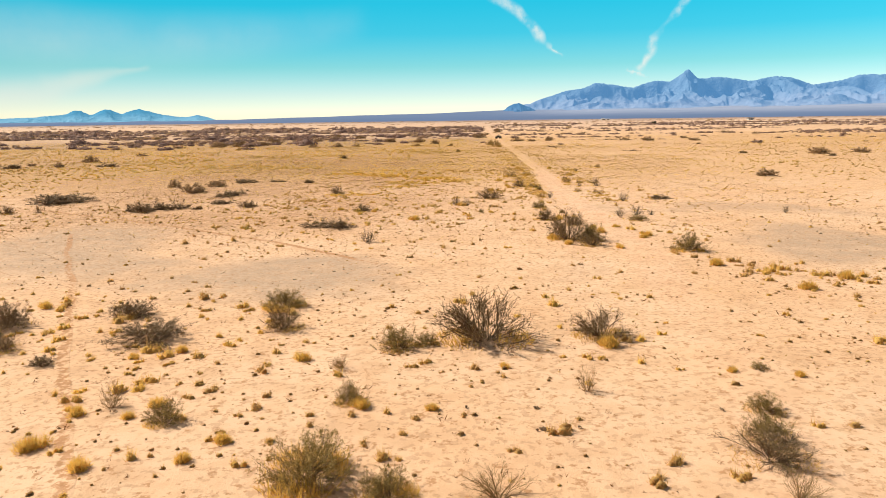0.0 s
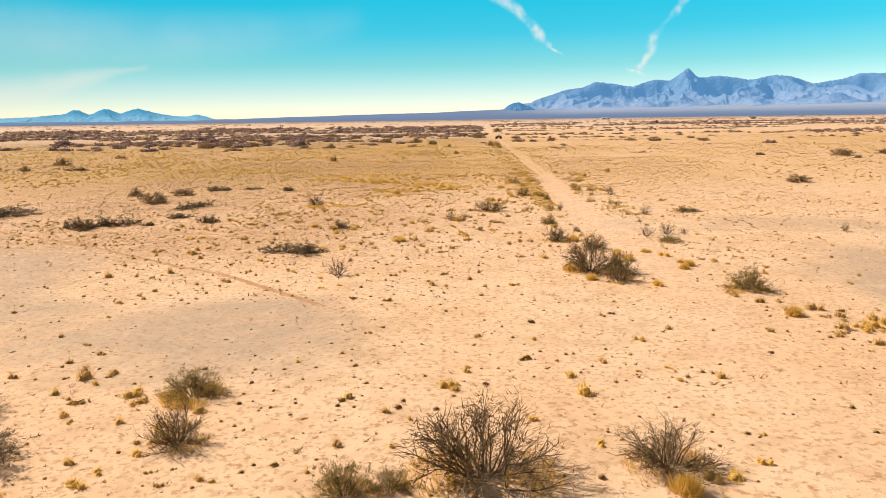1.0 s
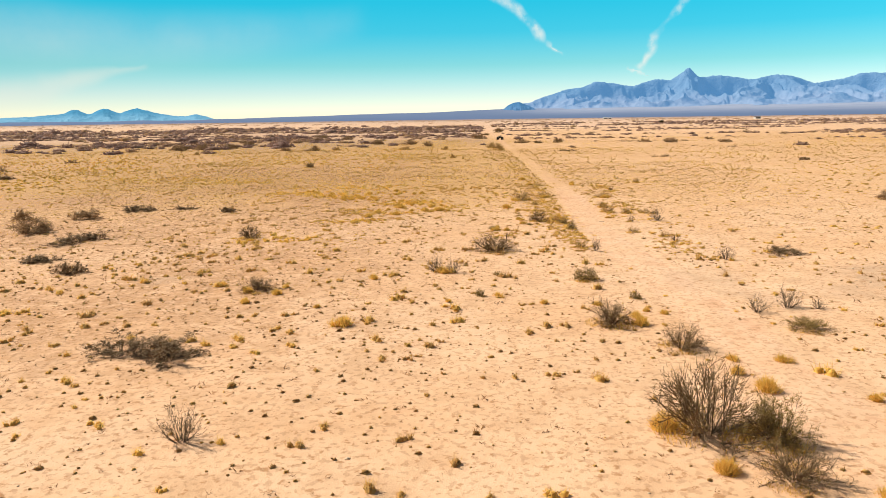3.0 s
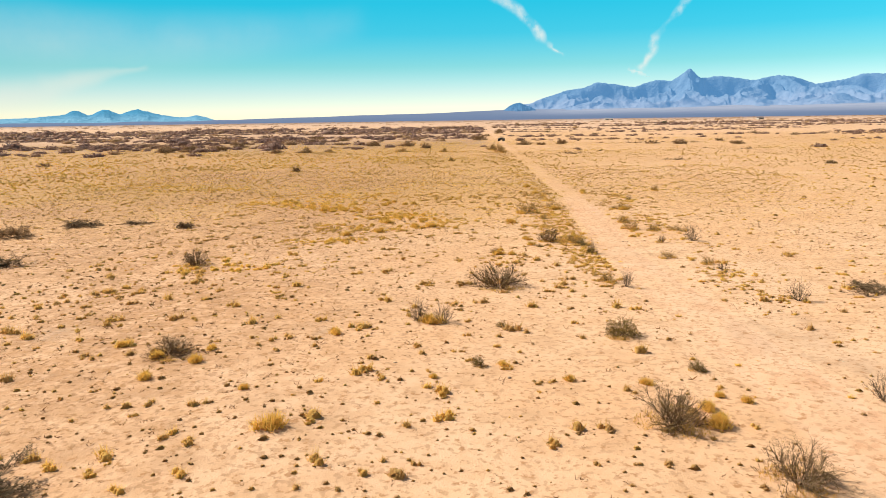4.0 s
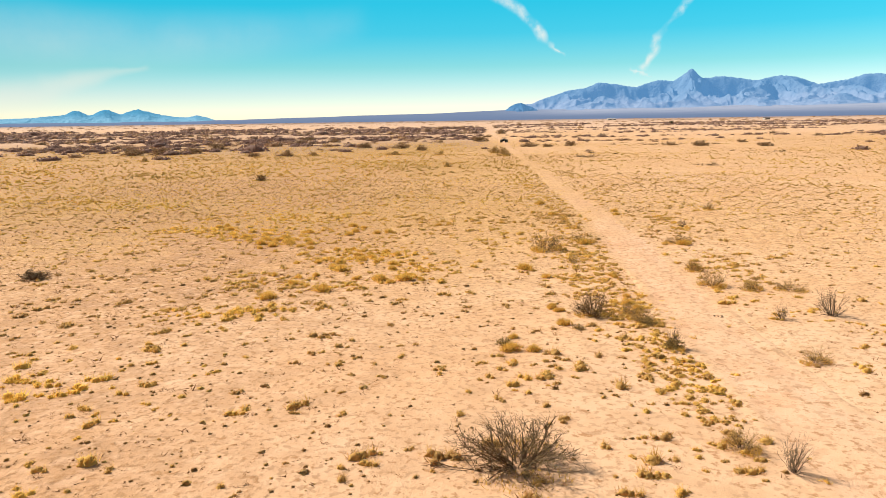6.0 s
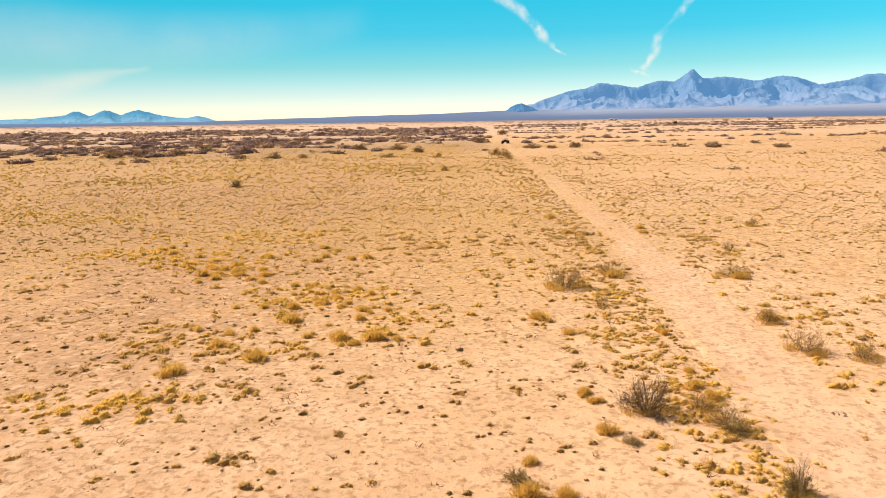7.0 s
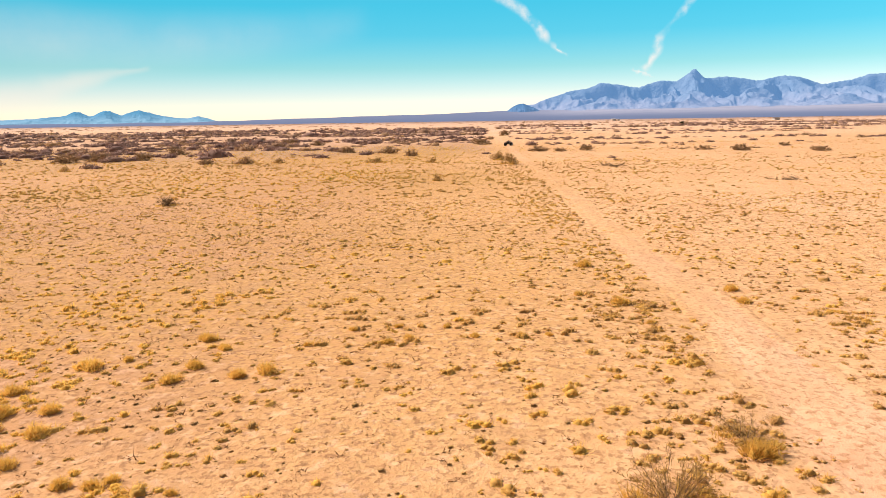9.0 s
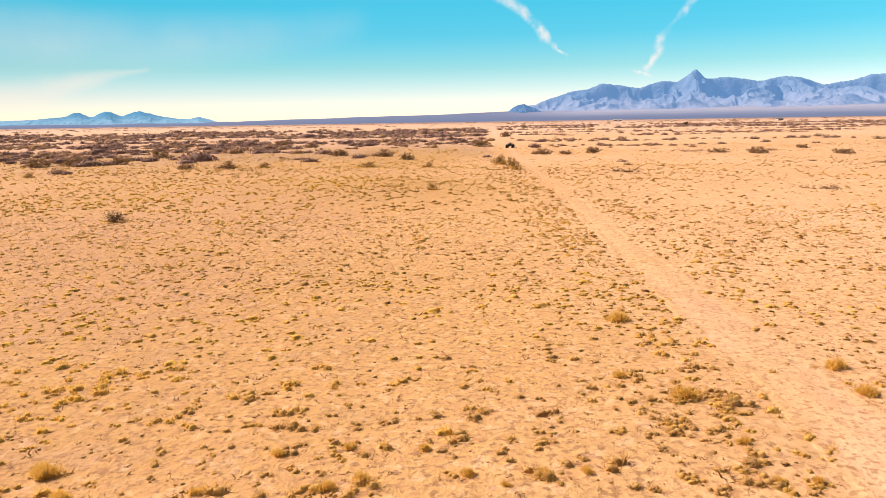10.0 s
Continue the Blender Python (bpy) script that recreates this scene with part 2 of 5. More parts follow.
NEAR_ROCK = hazed_material("hazed_dark_rock", (0.06, 0.10, 0.17), (0.02, 0.06, 0.12), (0.02, 0.05, 0.10), 0.012, (0.06, 0.16, 0.30), 0.70)
FAR_ROCK = hazed_material("hazed_farther_rock", (0.13, 0.22, 0.30), (0.02, 0.10, 0.19), (0.02, 0.09, 0.17), 0.004, (0.08, 0.27, 0.42), 0.52)
SLOPE = hazed_material("hazed_slope", (0.075, 0.085, 0.12), (0.24, 0.25, 0.29), (0.06, 0.07, 0.11), 0.01, (0.075, 0.15, 0.29), 0.46, 0.1)


# ---- the ground, the track and the trails ----
def track_x(y):
    """The track's middle."""
    return np.interp(y, (-400, 0, 10, 17, 24, 32, 45, 52, 58, 68, 77, 88, 100, 114, 130, 165, 270, 500, 900), (2, 4.0, 5.2, 6.4, 7.3, 7.8, 8.0, 8.25, 8.75, 9.55, 9.9, 10.25, 10.85, 11.4, 12.0, 13.5, 18.0, 31.5, 55))


def track_half(y):
    return np.interp(y, (0, 40, 60, 75, 85, 105, 200, 400), (0.9, 0.98, 0.95, 0.8, 0.68, 0.6, 0.62, 0.9))


TRAIL_A = ((-26, 43), (-19, 38.3), (-13.8, 34.5), (-9.5, 31.0), (-7.2, 29.3), (-5.1, 27.2), (-3.3, 25.2), (-1.6, 23.4))
TRAIL_B = ((-17.5, 33.5), (-16.7, 31.2), (-14.4, 26.4), (-11.9, 22.0), (-8.9, 16.0), (-7.2, 12.5), (-5.4, 9.3), (-3.6, 4.0))


def to_line(x, y, line):
    """Distance from points to a broken line."""
    best = np.full(np.shape(x), 1e9)
    for (ax, ay), (bx, by) in zip(line[:-1], line[1:]):
        dx, dy = bx - ax, by - ay
        k = np.clip(((x - ax) * dx + (y - ay) * dy) / (dx * dx + dy * dy), 0, 1)
        best = np.minimum(best, np.hypot(x - ax - k * dx, y - ay - k * dy))
    return best


SILT = ((-5.8, 22.4, 5.4, 3.1, 0.1, 1.0), (-14.6, 28.5, 4.2, 8.0, 0.45, 0.9), (15.5, 27.5, 3.6, 5.0, -0.5, 0.95), (16.5, 37.8, 5.5, 2.6, -0.3, 0.6), (-6.8, 41.0, 1.1, 1.1, 0, 0.75), (-2.2, 40.1, 0.7, 0.5, 0, 0.5), (3.6, 22.0, 1.6, 1.4, 0, 0.3), (9.4, 39.0, 0.8, 4.0, 0.1, 0.4))


def silt_at(x, y):
    best = np.zeros(np.shape(x))
    x, y = x + 1.5 * vnoise(x, y, 3.6, 3) + 0.5 * vnoise(x, y, 1.2, 19), y + 1.3 * vnoise(x, y, 3.2, 4)
    for cx, cy, rx, ry, turn, much in SILT:
        c, s = math.cos(turn), math.sin(turn)
        u, v = ((x - cx) * c + (y - cy) * s) / rx, (-(x - cx) * s + (y - cy) * c) / ry
        best = np.maximum(best, much * (1 - smooth(0.5, 1.3, np.hypot(u, v))))
    return best


def rolling(x, y):
    """The lie of the land."""
    fade = 1 - smooth(140, 320, np.hypot(x, y - 40))
    return fade * (0.07 * vnoise(x, y, 9, 1) + 0.028 * vnoise(x, y, 2.6, 2) + 0.014 * vnoise(x, y, 0.9, 5))


def height(x, y):
    off = np.abs(x - track_x(y))
    dip = (1 - smooth(0.75, 1.25, off / track_half(y))) * 0.045 * (1 - smooth(250, 400, y)) * smooth(22, 44, y)
    return rolling(x, y) - dip


def grassy_at(x, y):
    g = smooth(40, 70, y + 6 * vnoise(x, y, 14, 6)) * (0.75 + 0.25 * vnoise(x, y, 20, 7))
    g = g * (1 - 0.6 * smooth(4, 30, x) * (1 - smooth(80, 150, y))) * (1 - 0.35 * smooth(150, 230, y))
    bare = 0.3 * smooth(0.15, 0.5, vnoise(x * 0.4, y, 16, 8)) * smooth(95, 130, y)
    by_track = 0.55 * np.exp(-((x - track_x(y) - 0.5) / 4.0) ** 2) * (1 - smooth(75, 100, y))
    return np.clip((g - bare) * (1 - by_track), 0, 1)


def crust_at(x, y):
    """Reddish-brown crusted soil, to the left of the track."""
    return smooth(5, -7, x) * smooth(24, 38, y) * (1 - smooth(105, 150, y)) * np.clip(0.8 + 0.5 * vnoise(x, y, 7, 9) + 0.9 * np.exp(-((x + 6.0) / 2.6) ** 2 - ((y - 64.2) / 1.5) ** 2), 0, 1.25)


def ochre_at(x, y):
    """Golden soil where the grass grows thickest, to the left of the track."""
    side = smooth(4, -14, x - track_x(y) + 6 * vnoise(x, y, 18, 91))
    return side * smooth(48, 72, y + 7 * vnoise(x, y, 12, 92)) * (1 - smooth(150, 210, y)) * np.clip(0.85 + 0.35 * vnoise(x * 0.6, y, 11, 93), 0, 1)


def far_haze_at(x, y):
    """How much haze is painted into the soil colour with distance; later to the left of the track."""
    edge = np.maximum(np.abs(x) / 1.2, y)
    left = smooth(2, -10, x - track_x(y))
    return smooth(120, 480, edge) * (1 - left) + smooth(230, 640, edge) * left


def belt_at(x, y):
    """The belt of dark brush to the left of the track."""
    start = smooth(128, 156, y + 12 * vnoise(x, y, 18, 71) - 14 * smooth(-25, 0, x))
    return start * (1 - smooth(330, 480, y)) * smooth(1.5, 5, track_x(y) - x)


def spaced(lo, hi, step, far_lo, far_hi, grow):
    mid = list(np.arange(lo, hi + step / 2, step))
    s, v, up = step, mid[-1], []
    while v < far_hi:
        s *= grow
        v += s
        up.append(v)
    s, v, down = step, mid[0], []
    while v > far_lo:
        s *= grow
        v -= s
        down.append(v)
    return np.array(down[::-1] + mid + up)


def build_ground():
    xs, ys = spaced(-24, 24, 0.48, -4600, 4600, 1.11), spaced(5, 98, 0.48, -1500, 4700, 1.09)
    X, Y = np.meshgrid(xs, ys)
    nx, ny = len(xs), len(ys)
    x, y = X.ravel(), Y.ravel()
    i = np.arange(nx * ny).reshape(ny, nx)
    faces = np.stack([i[:-1, :-1], i[:-1, 1:], i[1:, 1:], i[1:, :-1]], -1).reshape(-1, 4)
    edge = np.maximum(np.abs(x) / 1.2, y)
    tags = {"grassy": grassy_at(x, y), "silt": silt_at(x, y), "worn": np.zeros(len(x)), "trod": np.zeros(len(x)),
            "scrub": np.maximum(smooth(480, 1900, edge), 0.32 * belt_at(x, y)), "crust": crust_at(x, y), "ochre": ochre_at(x, y), "far": far_haze_at(x, y)}
    me = mesh_of("ground", np.stack([x, y, height(x, y)], 1), faces, SOIL, tags, True)
    tagged(new("ground", me), "pale orange desert sand with grey silt patches and sparse dry grass", "ground", kind="structure")


def build_track():
    ys = np.concatenate([np.arange(-20, 110, 0.3), np.arange(110, 330, 1.5), np.arange(330, 700, 8)])
    us = np.array((-1.5, -1.25, -1.05, -0.85, -0.65, -0.45, -0.25, 0, 0.25, 0.45, 0.65, 0.85, 1.05, 1.25, 1.5))
    Y, U = np.meshgrid(ys, us, indexing="ij")
    half = track_half(Y) * (1 + 0.22 * vnoise(Y, Y * 0 + np.sign(U) * 5, 3.0, 11) + 0.12 * vnoise(Y, Y * 0 + np.sign(U) * 5, 0.9, 12))
    X = track_x(Y) + U * half
    fade = (1 - smooth(250, 400, Y)) * (0.15 + 0.85 * smooth(22, 44, Y))
    rut = 0.022 * (np.exp(-((np.abs(U) - 0.62) / 0.2) ** 2))
    top = rolling(X, Y) + fade * (-0.012 - rut + 0.008 * vnoise(X, Y, 0.5, 13)) + 0.006 - 0.09 * smooth(1.0, 1.5, np.abs(U)) * fade - (1 - fade) * 0.03 * smooth(0.8, 1.5, np.abs(U))
    x, y = X.ravel(), Y.ravel()
    ny, nu = len(ys), len(us)
    i = np.arange(ny * nu).reshape(ny, nu)
    faces = np.stack([i[:-1, :-1], i[:-1, 1:], i[1:, 1:], i[1:, :-1]], -1).reshape(-1, 4)
    a = np.abs(U.ravel())
    patchy = 0.72 + 0.3 * vnoise(x, y, 5, 14) + 0.25 * vnoise(x, y, 1.4, 18) - 0.62 * smooth(64, 84, y) * (1 - smooth(125, 160, y))
    lost = 0.35 + 0.65 * np.maximum(smooth(0.6, 1.1, a), smooth(66, 88, y))
    worn = (0.45 + 0.55 * smooth(20, 40, y)) * (1 - smooth(0.5, 1.1, a)) * patchy * (0.8 + 0.35 * np.exp(-((a - 0.62) / 0.22) ** 2))
    tags = {"grassy": grassy_at(x, y), "silt": silt_at(x, y), "worn": worn, "trod": np.zeros(len(x)), "scrub": np.zeros(len(x)), "crust": lost * crust_at(x, y), "ochre": lost * ochre_at(x, y), "far": far_haze_at(x, y)}
    me = mesh_of("road", np.stack([x, y, top.ravel()], 1), faces, SOIL, tags, True)
    tagged(new("road", me), "pale worn sandy two-rut dirt track crossing the desert", "dirt track", kind="structure")


def build_trail(line, half, much, label):
    """A narrow trodden path draped over the ground, its edges buried."""
    line = np.array(line, float)
    run = np.concatenate([[0], np.cumsum(np.hypot(*np.diff(line, axis=0).T))])
    s = np.arange(0, run[-1], 0.12)
    cx, cy = np.interp(s, run, line[:, 0]) + 0.12 * vnoise(s, s * 0, 1.7, 15), np.interp(s, run, line[:, 1]) + 0.10 * vnoise(s, s * 0, 1.3, 16)
    dx, dy = np.gradient(cx), np.gradient(cy)
    size = np.hypot(dx, dy)
    us = np.array((-2.4, -1.7, -1.1, -0.6, 0, 0.6, 1.1, 1.7, 2.4))
    X, Y = cx[:, None] - (dy / size)[:, None] * us * half, cy[:, None] + (dx / size)[:, None] * us * half
    a = np.abs(us)[None, :]
    Z = height(X, Y) + 0.009 - 0.006 * (a < 0.8) - 0.05 * smooth(1.2, 2.4, a)
    fade = smooth(0, 3, s) * (1 - smooth(run[-1] - 4, run[-1], s))
    Z = Z - 0.06 * (1 - smooth(0, 0.8, s) * (1 - smooth(run[-1] - 1.0, run[-1] - 0.2, s)))[:, None]
    trod = (1 - smooth(0.5, 1.7, a)) * fade[:, None] * much * (0.9 + 0.35 * vnoise(X, Y, 1.2, 17))
    i = np.arange(X.size).reshape(X.shape)
    faces = np.stack([i[:-1, :-1], i[1:, :-1], i[1:, 1:], i[:-1, 1:]], -1).reshape(-1, 4)
    x, y = X.ravel(), Y.ravel()
    tags = {"grassy": grassy_at(x, y), "silt": silt_at(x, y), "worn": np.zeros(len(x)), "trod": trod.ravel(), "scrub": np.zeros(len(x)), "crust": 0.4 * crust_at(x, y), "ochre": 0.4 * ochre_at(x, y), "far": far_haze_at(x, y)}
    tagged(new("path", mesh_of("path", np.stack([x, y, Z.ravel()], 1), faces[:, ::-1], SOIL, tags, True)), label, "trail", kind="structure")


build_ground()
build_track()
build_trail(TRAIL_A, 0.1, 1.45, "narrow reddish trail trodden across pale sand")
build_trail(TRAIL_B, 0.1, 0.85, "faint reddish trail trodden across pale sand")


# ---- mountains, far slopes and cloud ----
def polar_land(name, az_lo, az_hi, n_az, radii, crest, rise_of, mat, label, category):
    """A stretch of far land on rays from the place's middle. crest(az, r) gives its height."""
    az = np.linspace(az_lo, az_hi, n_az)
    A, R = np.meshgrid(az, radii, indexing="ij")
    Z = crest(A, R)
    X, Y = R * np.sin(np.radians(A)), R * np.cos(np.radians(A))
    na, nr = A.shape
    i = np.arange(na * nr).reshape(na, nr)
    faces = np.stack([i[:-1, :-1], i[1:, :-1], i[1:, 1:], i[:-1, 1:]], -1).reshape(-1, 4)
    me = mesh_of(name, np.stack([X.ravel(), Y.ravel(), Z.ravel()], 1), faces[:, ::-1], mat, {"rise": rise_of(A, R, Z).ravel()}, True)
    return tagged(new(name, me), label, category, kind="structure")


def ridged(a, b, size, seed):
    return 1 - np.abs(vnoise(a, b, size, seed)) * 2


SLOPE_AZ, SLOPE_EL = (-40, -19, -12, -8, 0, 4.5, 10, 20, 34), (0.05, 0.07, 0.22, 0.30, 0.42, 0.60, 0.62, 0.68, 0.72)
RIDGE_AZ = (3.6, 4.5, 5.35, 6.2, 7.1, 7.6, 9.0, 9.7, 11.2, 12.1, 13.4, 14.9, 15.5, 16.6, 17.5, 18.0, 18.3, 18.6, 18.85, 19.1, 19.35, 19.65, 20.9, 22.0, 23.2, 24.8, 25.8, 27.3, 28.4, 29.0, 30.1, 31.6, 34)
RIDGE_EL = (0.4, 0.5, 0.75, 1.0, 1.08, 1.34, 1.75, 2.0, 2.2, 2.6, 2.4, 2.14, 2.4, 2.66, 2.52, 2.8, 2.98, 3.28, 3.4, 3.24, 2.88, 2.68, 2.8, 2.65, 2.42, 2.72, 2.6, 2.04, 2.2, 2.28, 2.62, 2.58, 2.3)
FAR_AZ = (-36, -33, -31.6, -29.6, -28.2, -27.5, -27.1, -26.7, -26.0, -25.5, -25.0, -24.6, -24.0, -23.3, -22.8, -22.2, -21.3, -20.3, -19.5, -18.8, -18.1, -17.3, -16)
FAR_EL = (0.3, 0.40, 0.38, 0.45, 0.58, 0.66, 0.88, 0.90, 0.56, 0.78, 1.0, 0.9, 0.62, 0.86, 1.0, 0.82, 0.58, 0.42, 0.38, 0.53, 0.38, 0.1, 0.02)


def crest(A, az, el, soft):
    """A skyline through summits and saddles, rounded off."""
    grid = np.arange(az[0] - 3, az[-1] + 3, 0.02)
    line = np.interp(grid, az, el)
    bell = np.exp(-(np.arange(-60, 61) * 0.02 / soft) ** 2)
    return np.interp(A, grid, np.convolve(np.pad(line, 60, "edge"), bell / bell.sum(), "valid"))


def slope_height(A, R):
    top = np.interp(A, SLOPE_AZ, SLOPE_EL)
    k = np.clip((R - 1700) / 2200, 0, 1)
    return -0.5 + k * (R * np.tan(np.radians(top)) + 5.5) + k * 3 * vnoise(A * 60, R, 160, 21)


def fractal(x, y, size, seed, octaves=5):
    """Sharp branching ridges, 0 to 1, the largest about size metres apart."""
    total, weight, amp, norm = 0.0, 1.0, 1.0, 0.0
    for k in range(octaves):
        c, si = math.cos(0.6 + 0.9 * k), math.sin(0.6 + 0.9 * k)
        n = (1 - np.abs(vnoise(x * c - y * si, x * si + y * c, size / 2.0 ** k, seed + k))) ** 2 * weight
        weight = np.clip(n * 1.7, 0, 1)
        total, norm, amp = total + amp * n, norm + amp, amp * 0.52
    return total / norm


def range_height(A, R):
    k, back = np.clip((R - 3480) / 920, 0, 1), np.clip((R - 4400) / 260, 0, 1)
    x, y = R * np.sin(np.radians(A)), R * np.cos(np.radians(A))
    u, v = x + 70 * vnoise(x, y, 210, 22) + 22 * vnoise(x, y, 70, 23), y + 70 * vnoise(x, y, 210, 24)
    top = 4400 * np.tan(np.radians(crest(A, RIDGE_AZ, RIDGE_EL, 0.11))) + 5
    broad = 4400 * np.tan(np.radians(crest(A, RIDGE_AZ, RIDGE_EL, 0.45))) + 5
    spur = fractal(u, v * 0.55, 185, 25, 6) * (0.8 + 0.35 * vnoise(x, y, 260, 35))
    base = slope_height(A, np.minimum(R, 3900)) - 4
    z = base * (1 - k) ** 2 + broad * (0.16 * k + 0.92 * k ** 1.35) * (0.24 + 1.25 * spur * smooth(0.0, 0.3, k))
    # spurs stay under the skyline, which keeps its summits and saddles
    limit = R * top / 4400
    q = z / limit
    q = np.where(q > 0.7, 0.7 + 0.28 * np.tanh((q - 0.7) / 0.28), q)
    ridge = smooth(0.94, 1.0, k + 0.05 * vnoise(x, y, 60, 36) * (1 - k) * 10)
    z = limit * (q * (1 - ridge) + ridge) * (1 + 0.012 * vnoise(A * 75, R * 0.4, 11, 26) * ridge)
    return z - back * top * 0.9


def farther_height(A, R):
    k = np.clip((R - 4250) / 350, 0, 1)
    back = np.clip((R - 4600) / 120, 0, 1)
    top = 4600 * np.tan(np.radians(crest(A, FAR_AZ, FAR_EL, 0.13) * 1.03)) + 5
    x, y = R * np.sin(np.radians(A)), R * np.cos(np.radians(A))
    spur = fractal(x + 20 * vnoise(x, y, 80, 34), y * 0.7, 120, 31, 4)
    z = top * k ** 1.3 + top * np.sin(np.pi * k) * (spur - 0.4) * 0.45 - 2
    return z - back * top * 0.9 + top * 0.035 * vnoise(A * 80, R * 0, 14, 33) * k


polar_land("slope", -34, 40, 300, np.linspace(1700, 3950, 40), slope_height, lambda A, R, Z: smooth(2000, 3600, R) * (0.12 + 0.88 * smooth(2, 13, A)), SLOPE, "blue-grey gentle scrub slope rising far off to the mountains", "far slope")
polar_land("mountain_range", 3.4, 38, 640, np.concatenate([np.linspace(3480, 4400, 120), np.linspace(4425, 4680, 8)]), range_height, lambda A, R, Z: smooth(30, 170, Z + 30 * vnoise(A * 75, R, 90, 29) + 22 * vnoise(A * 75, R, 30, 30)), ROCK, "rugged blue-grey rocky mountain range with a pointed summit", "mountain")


def foothill_height(A, R):
    k, back = np.clip((R - 3380) / 300, 0, 1), np.clip((R - 3680) / 200, 0, 1)
    top = 3680 * np.tan(np.radians(crest(A, (4.5, 4.9, 5.35, 5.8, 6.2, 6.6, 7.1, 7.5, 7.9), (0.35, 0.62, 1.0, 1.2, 1.24, 1.06, 0.86, 0.62, 0.35), 0.1))) + 5
    rib = ridged(A * 64, R * 0.3, 26, 27) * 0.6 + ridged(A * 64, R * 0.5, 11, 28) * 0.3
    return top * k ** 1.3 * (1 - 0.9 * back) + top * np.sin(np.pi * k) * (rib - 0.4) * 0.35 - 4


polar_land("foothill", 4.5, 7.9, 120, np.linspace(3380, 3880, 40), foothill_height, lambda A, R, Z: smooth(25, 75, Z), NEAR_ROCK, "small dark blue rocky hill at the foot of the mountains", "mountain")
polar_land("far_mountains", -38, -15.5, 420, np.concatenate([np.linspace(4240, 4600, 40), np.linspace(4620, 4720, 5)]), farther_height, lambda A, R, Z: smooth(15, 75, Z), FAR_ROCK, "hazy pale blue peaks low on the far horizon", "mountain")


def cloud_material(name, scale, lo, hi, least, tone):
    """Thin ice cloud, its sunlit white painted as emission, ragged and see-through at its edges."""
    m, n, l, bsdf = material(name)
    co = n.new("ShaderNodeTexCoord")
    wisp = node_noise(n, l, co.outputs["Object"], scale, 5, 0.55)
    body = node_math(n, l, "MULTIPLY", node_attr(n, "thick"), node_range(n, l, wisp, lo, hi, least, 1.0))
    glow, clear, both = n.new("ShaderNodeEmission"), n.new("ShaderNodeBsdfTransparent"), n.new("ShaderNodeMixShader")
    glow.inputs[0].default_value, glow.inputs[1].default_value = (*tone, 1), 0.58
    l.new(body, both.inputs[0])
    l.new(clear.outputs[0], both.inputs[1])
    l.new(glow.outputs[0], both.inputs[2])
    l.new(both.outputs[0], n["Material Output"].inputs[0])
    return m


CLOUD, VEIL = cloud_material("thin_cloud", 0.010, 0.38, 0.60, 0.12, (0.90, 0.95, 0.90)), cloud_material("cloud_veil", 0.0016, 0.3, 0.7, 0.3, (1.0, 0.93, 0.80))


def cloud(line, label, dense, mat):
    """A streak of cloud along (azimuth, elevation, half width in degrees, thickness) at 4600 m."""
    n_along, n_across, far = 60, 15, 4600
    keys = np.array(line)
    s = np.linspace(0, 1, len(keys))
    t = np.linspace(0, 1, n_along)
    az, el, wide, thick = (np.interp(t, s, keys[:, j]) for j in range(4))
    da, de = np.gradient(az), np.gradient(el)
    length = np.hypot(da, de)
    pa, pe = -de / length, da / length
    u = np.linspace(-1, 1, n_across)
    A = az[:, None] + pa[:, None] * wide[:, None] * u + 0.18 * vnoise(t[:, None] * 40, u * 3, 4, 41)
    E = el[:, None] + pe[:, None] * wide[:, None] * u + 0.14 * vnoise(t[:, None] * 40, u * 3, 4, 42)
    soft = np.cos(u * np.pi / 2) ** 1.5
    body = thick[:, None] * soft[None, :] * dense * smooth(0, 0.06, t)[:, None] * (1 - smooth(0.94, 1, t))[:, None]
    a, e = np.radians(A), np.radians(E)
    pts = np.stack([far * np.sin(a) * np.cos(e), far * np.cos(a) * np.cos(e), far * np.sin(e)], -1).reshape(-1, 3)
    i = np.arange(n_along * n_across).reshape(n_along, n_across)
    faces = np.stack([i[:-1, :-1], i[1:, :-1], i[1:, 1:], i[:-1, 1:]], -1).reshape(-1, 4)
    ob = new("cloud", mesh_of("cloud", pts, faces, mat, {"thick": body.ravel()}, True))
    ob.visible_shadow = False
    tagged(ob, label, "cloud", kind="structure")


cloud(((3.8, 9.6, 0.7, 0.5), (4.9, 8.9, 0.6, 0.75), (6.0, 8.2, 0.45, 0.7), (6.9, 7.3, 0.5, 0.95), (7.7, 6.2, 0.5, 0.8), (8.1, 5.7, 0.3, 0.12), (8.5, 5.4, 0.3, 0.4), (8.9, 5.1, 0.3, 0.9), (9.7, 4.6, 0.2, 0.6)), "thin white streak of high cloud in the cyan sky", 1.0, CLOUD)
cloud(((18.8, 9.0, 0.4, 0.6), (18.1, 8.1, 0.42, 0.85), (17.6, 7.4, 0.3, 0.45), (16.9, 6.6, 0.25, 0.10), (16.4, 6.0, 0.3, 0.25), (16.1, 5.5, 0.55, 0.8), (16.1, 4.9, 0.42, 0.85), (15.6, 3.9, 0.35, 0.75), (15.0, 3.4, 0.4, 0.5)), "broken white wisp of high cloud over the mountains", 1.0, CLOUD)
cloud(((-38, 6.2, 2.6, 0.30), (-30, 6.0, 2.8, 0.42), (-22, 5.8, 2.6, 0.38), (-14, 6.4, 2.2, 0.26), (-5, 7.6, 1.6, 0.10)), "thin pale veil of high cloud across the cyan sky", 0.75, VEIL)
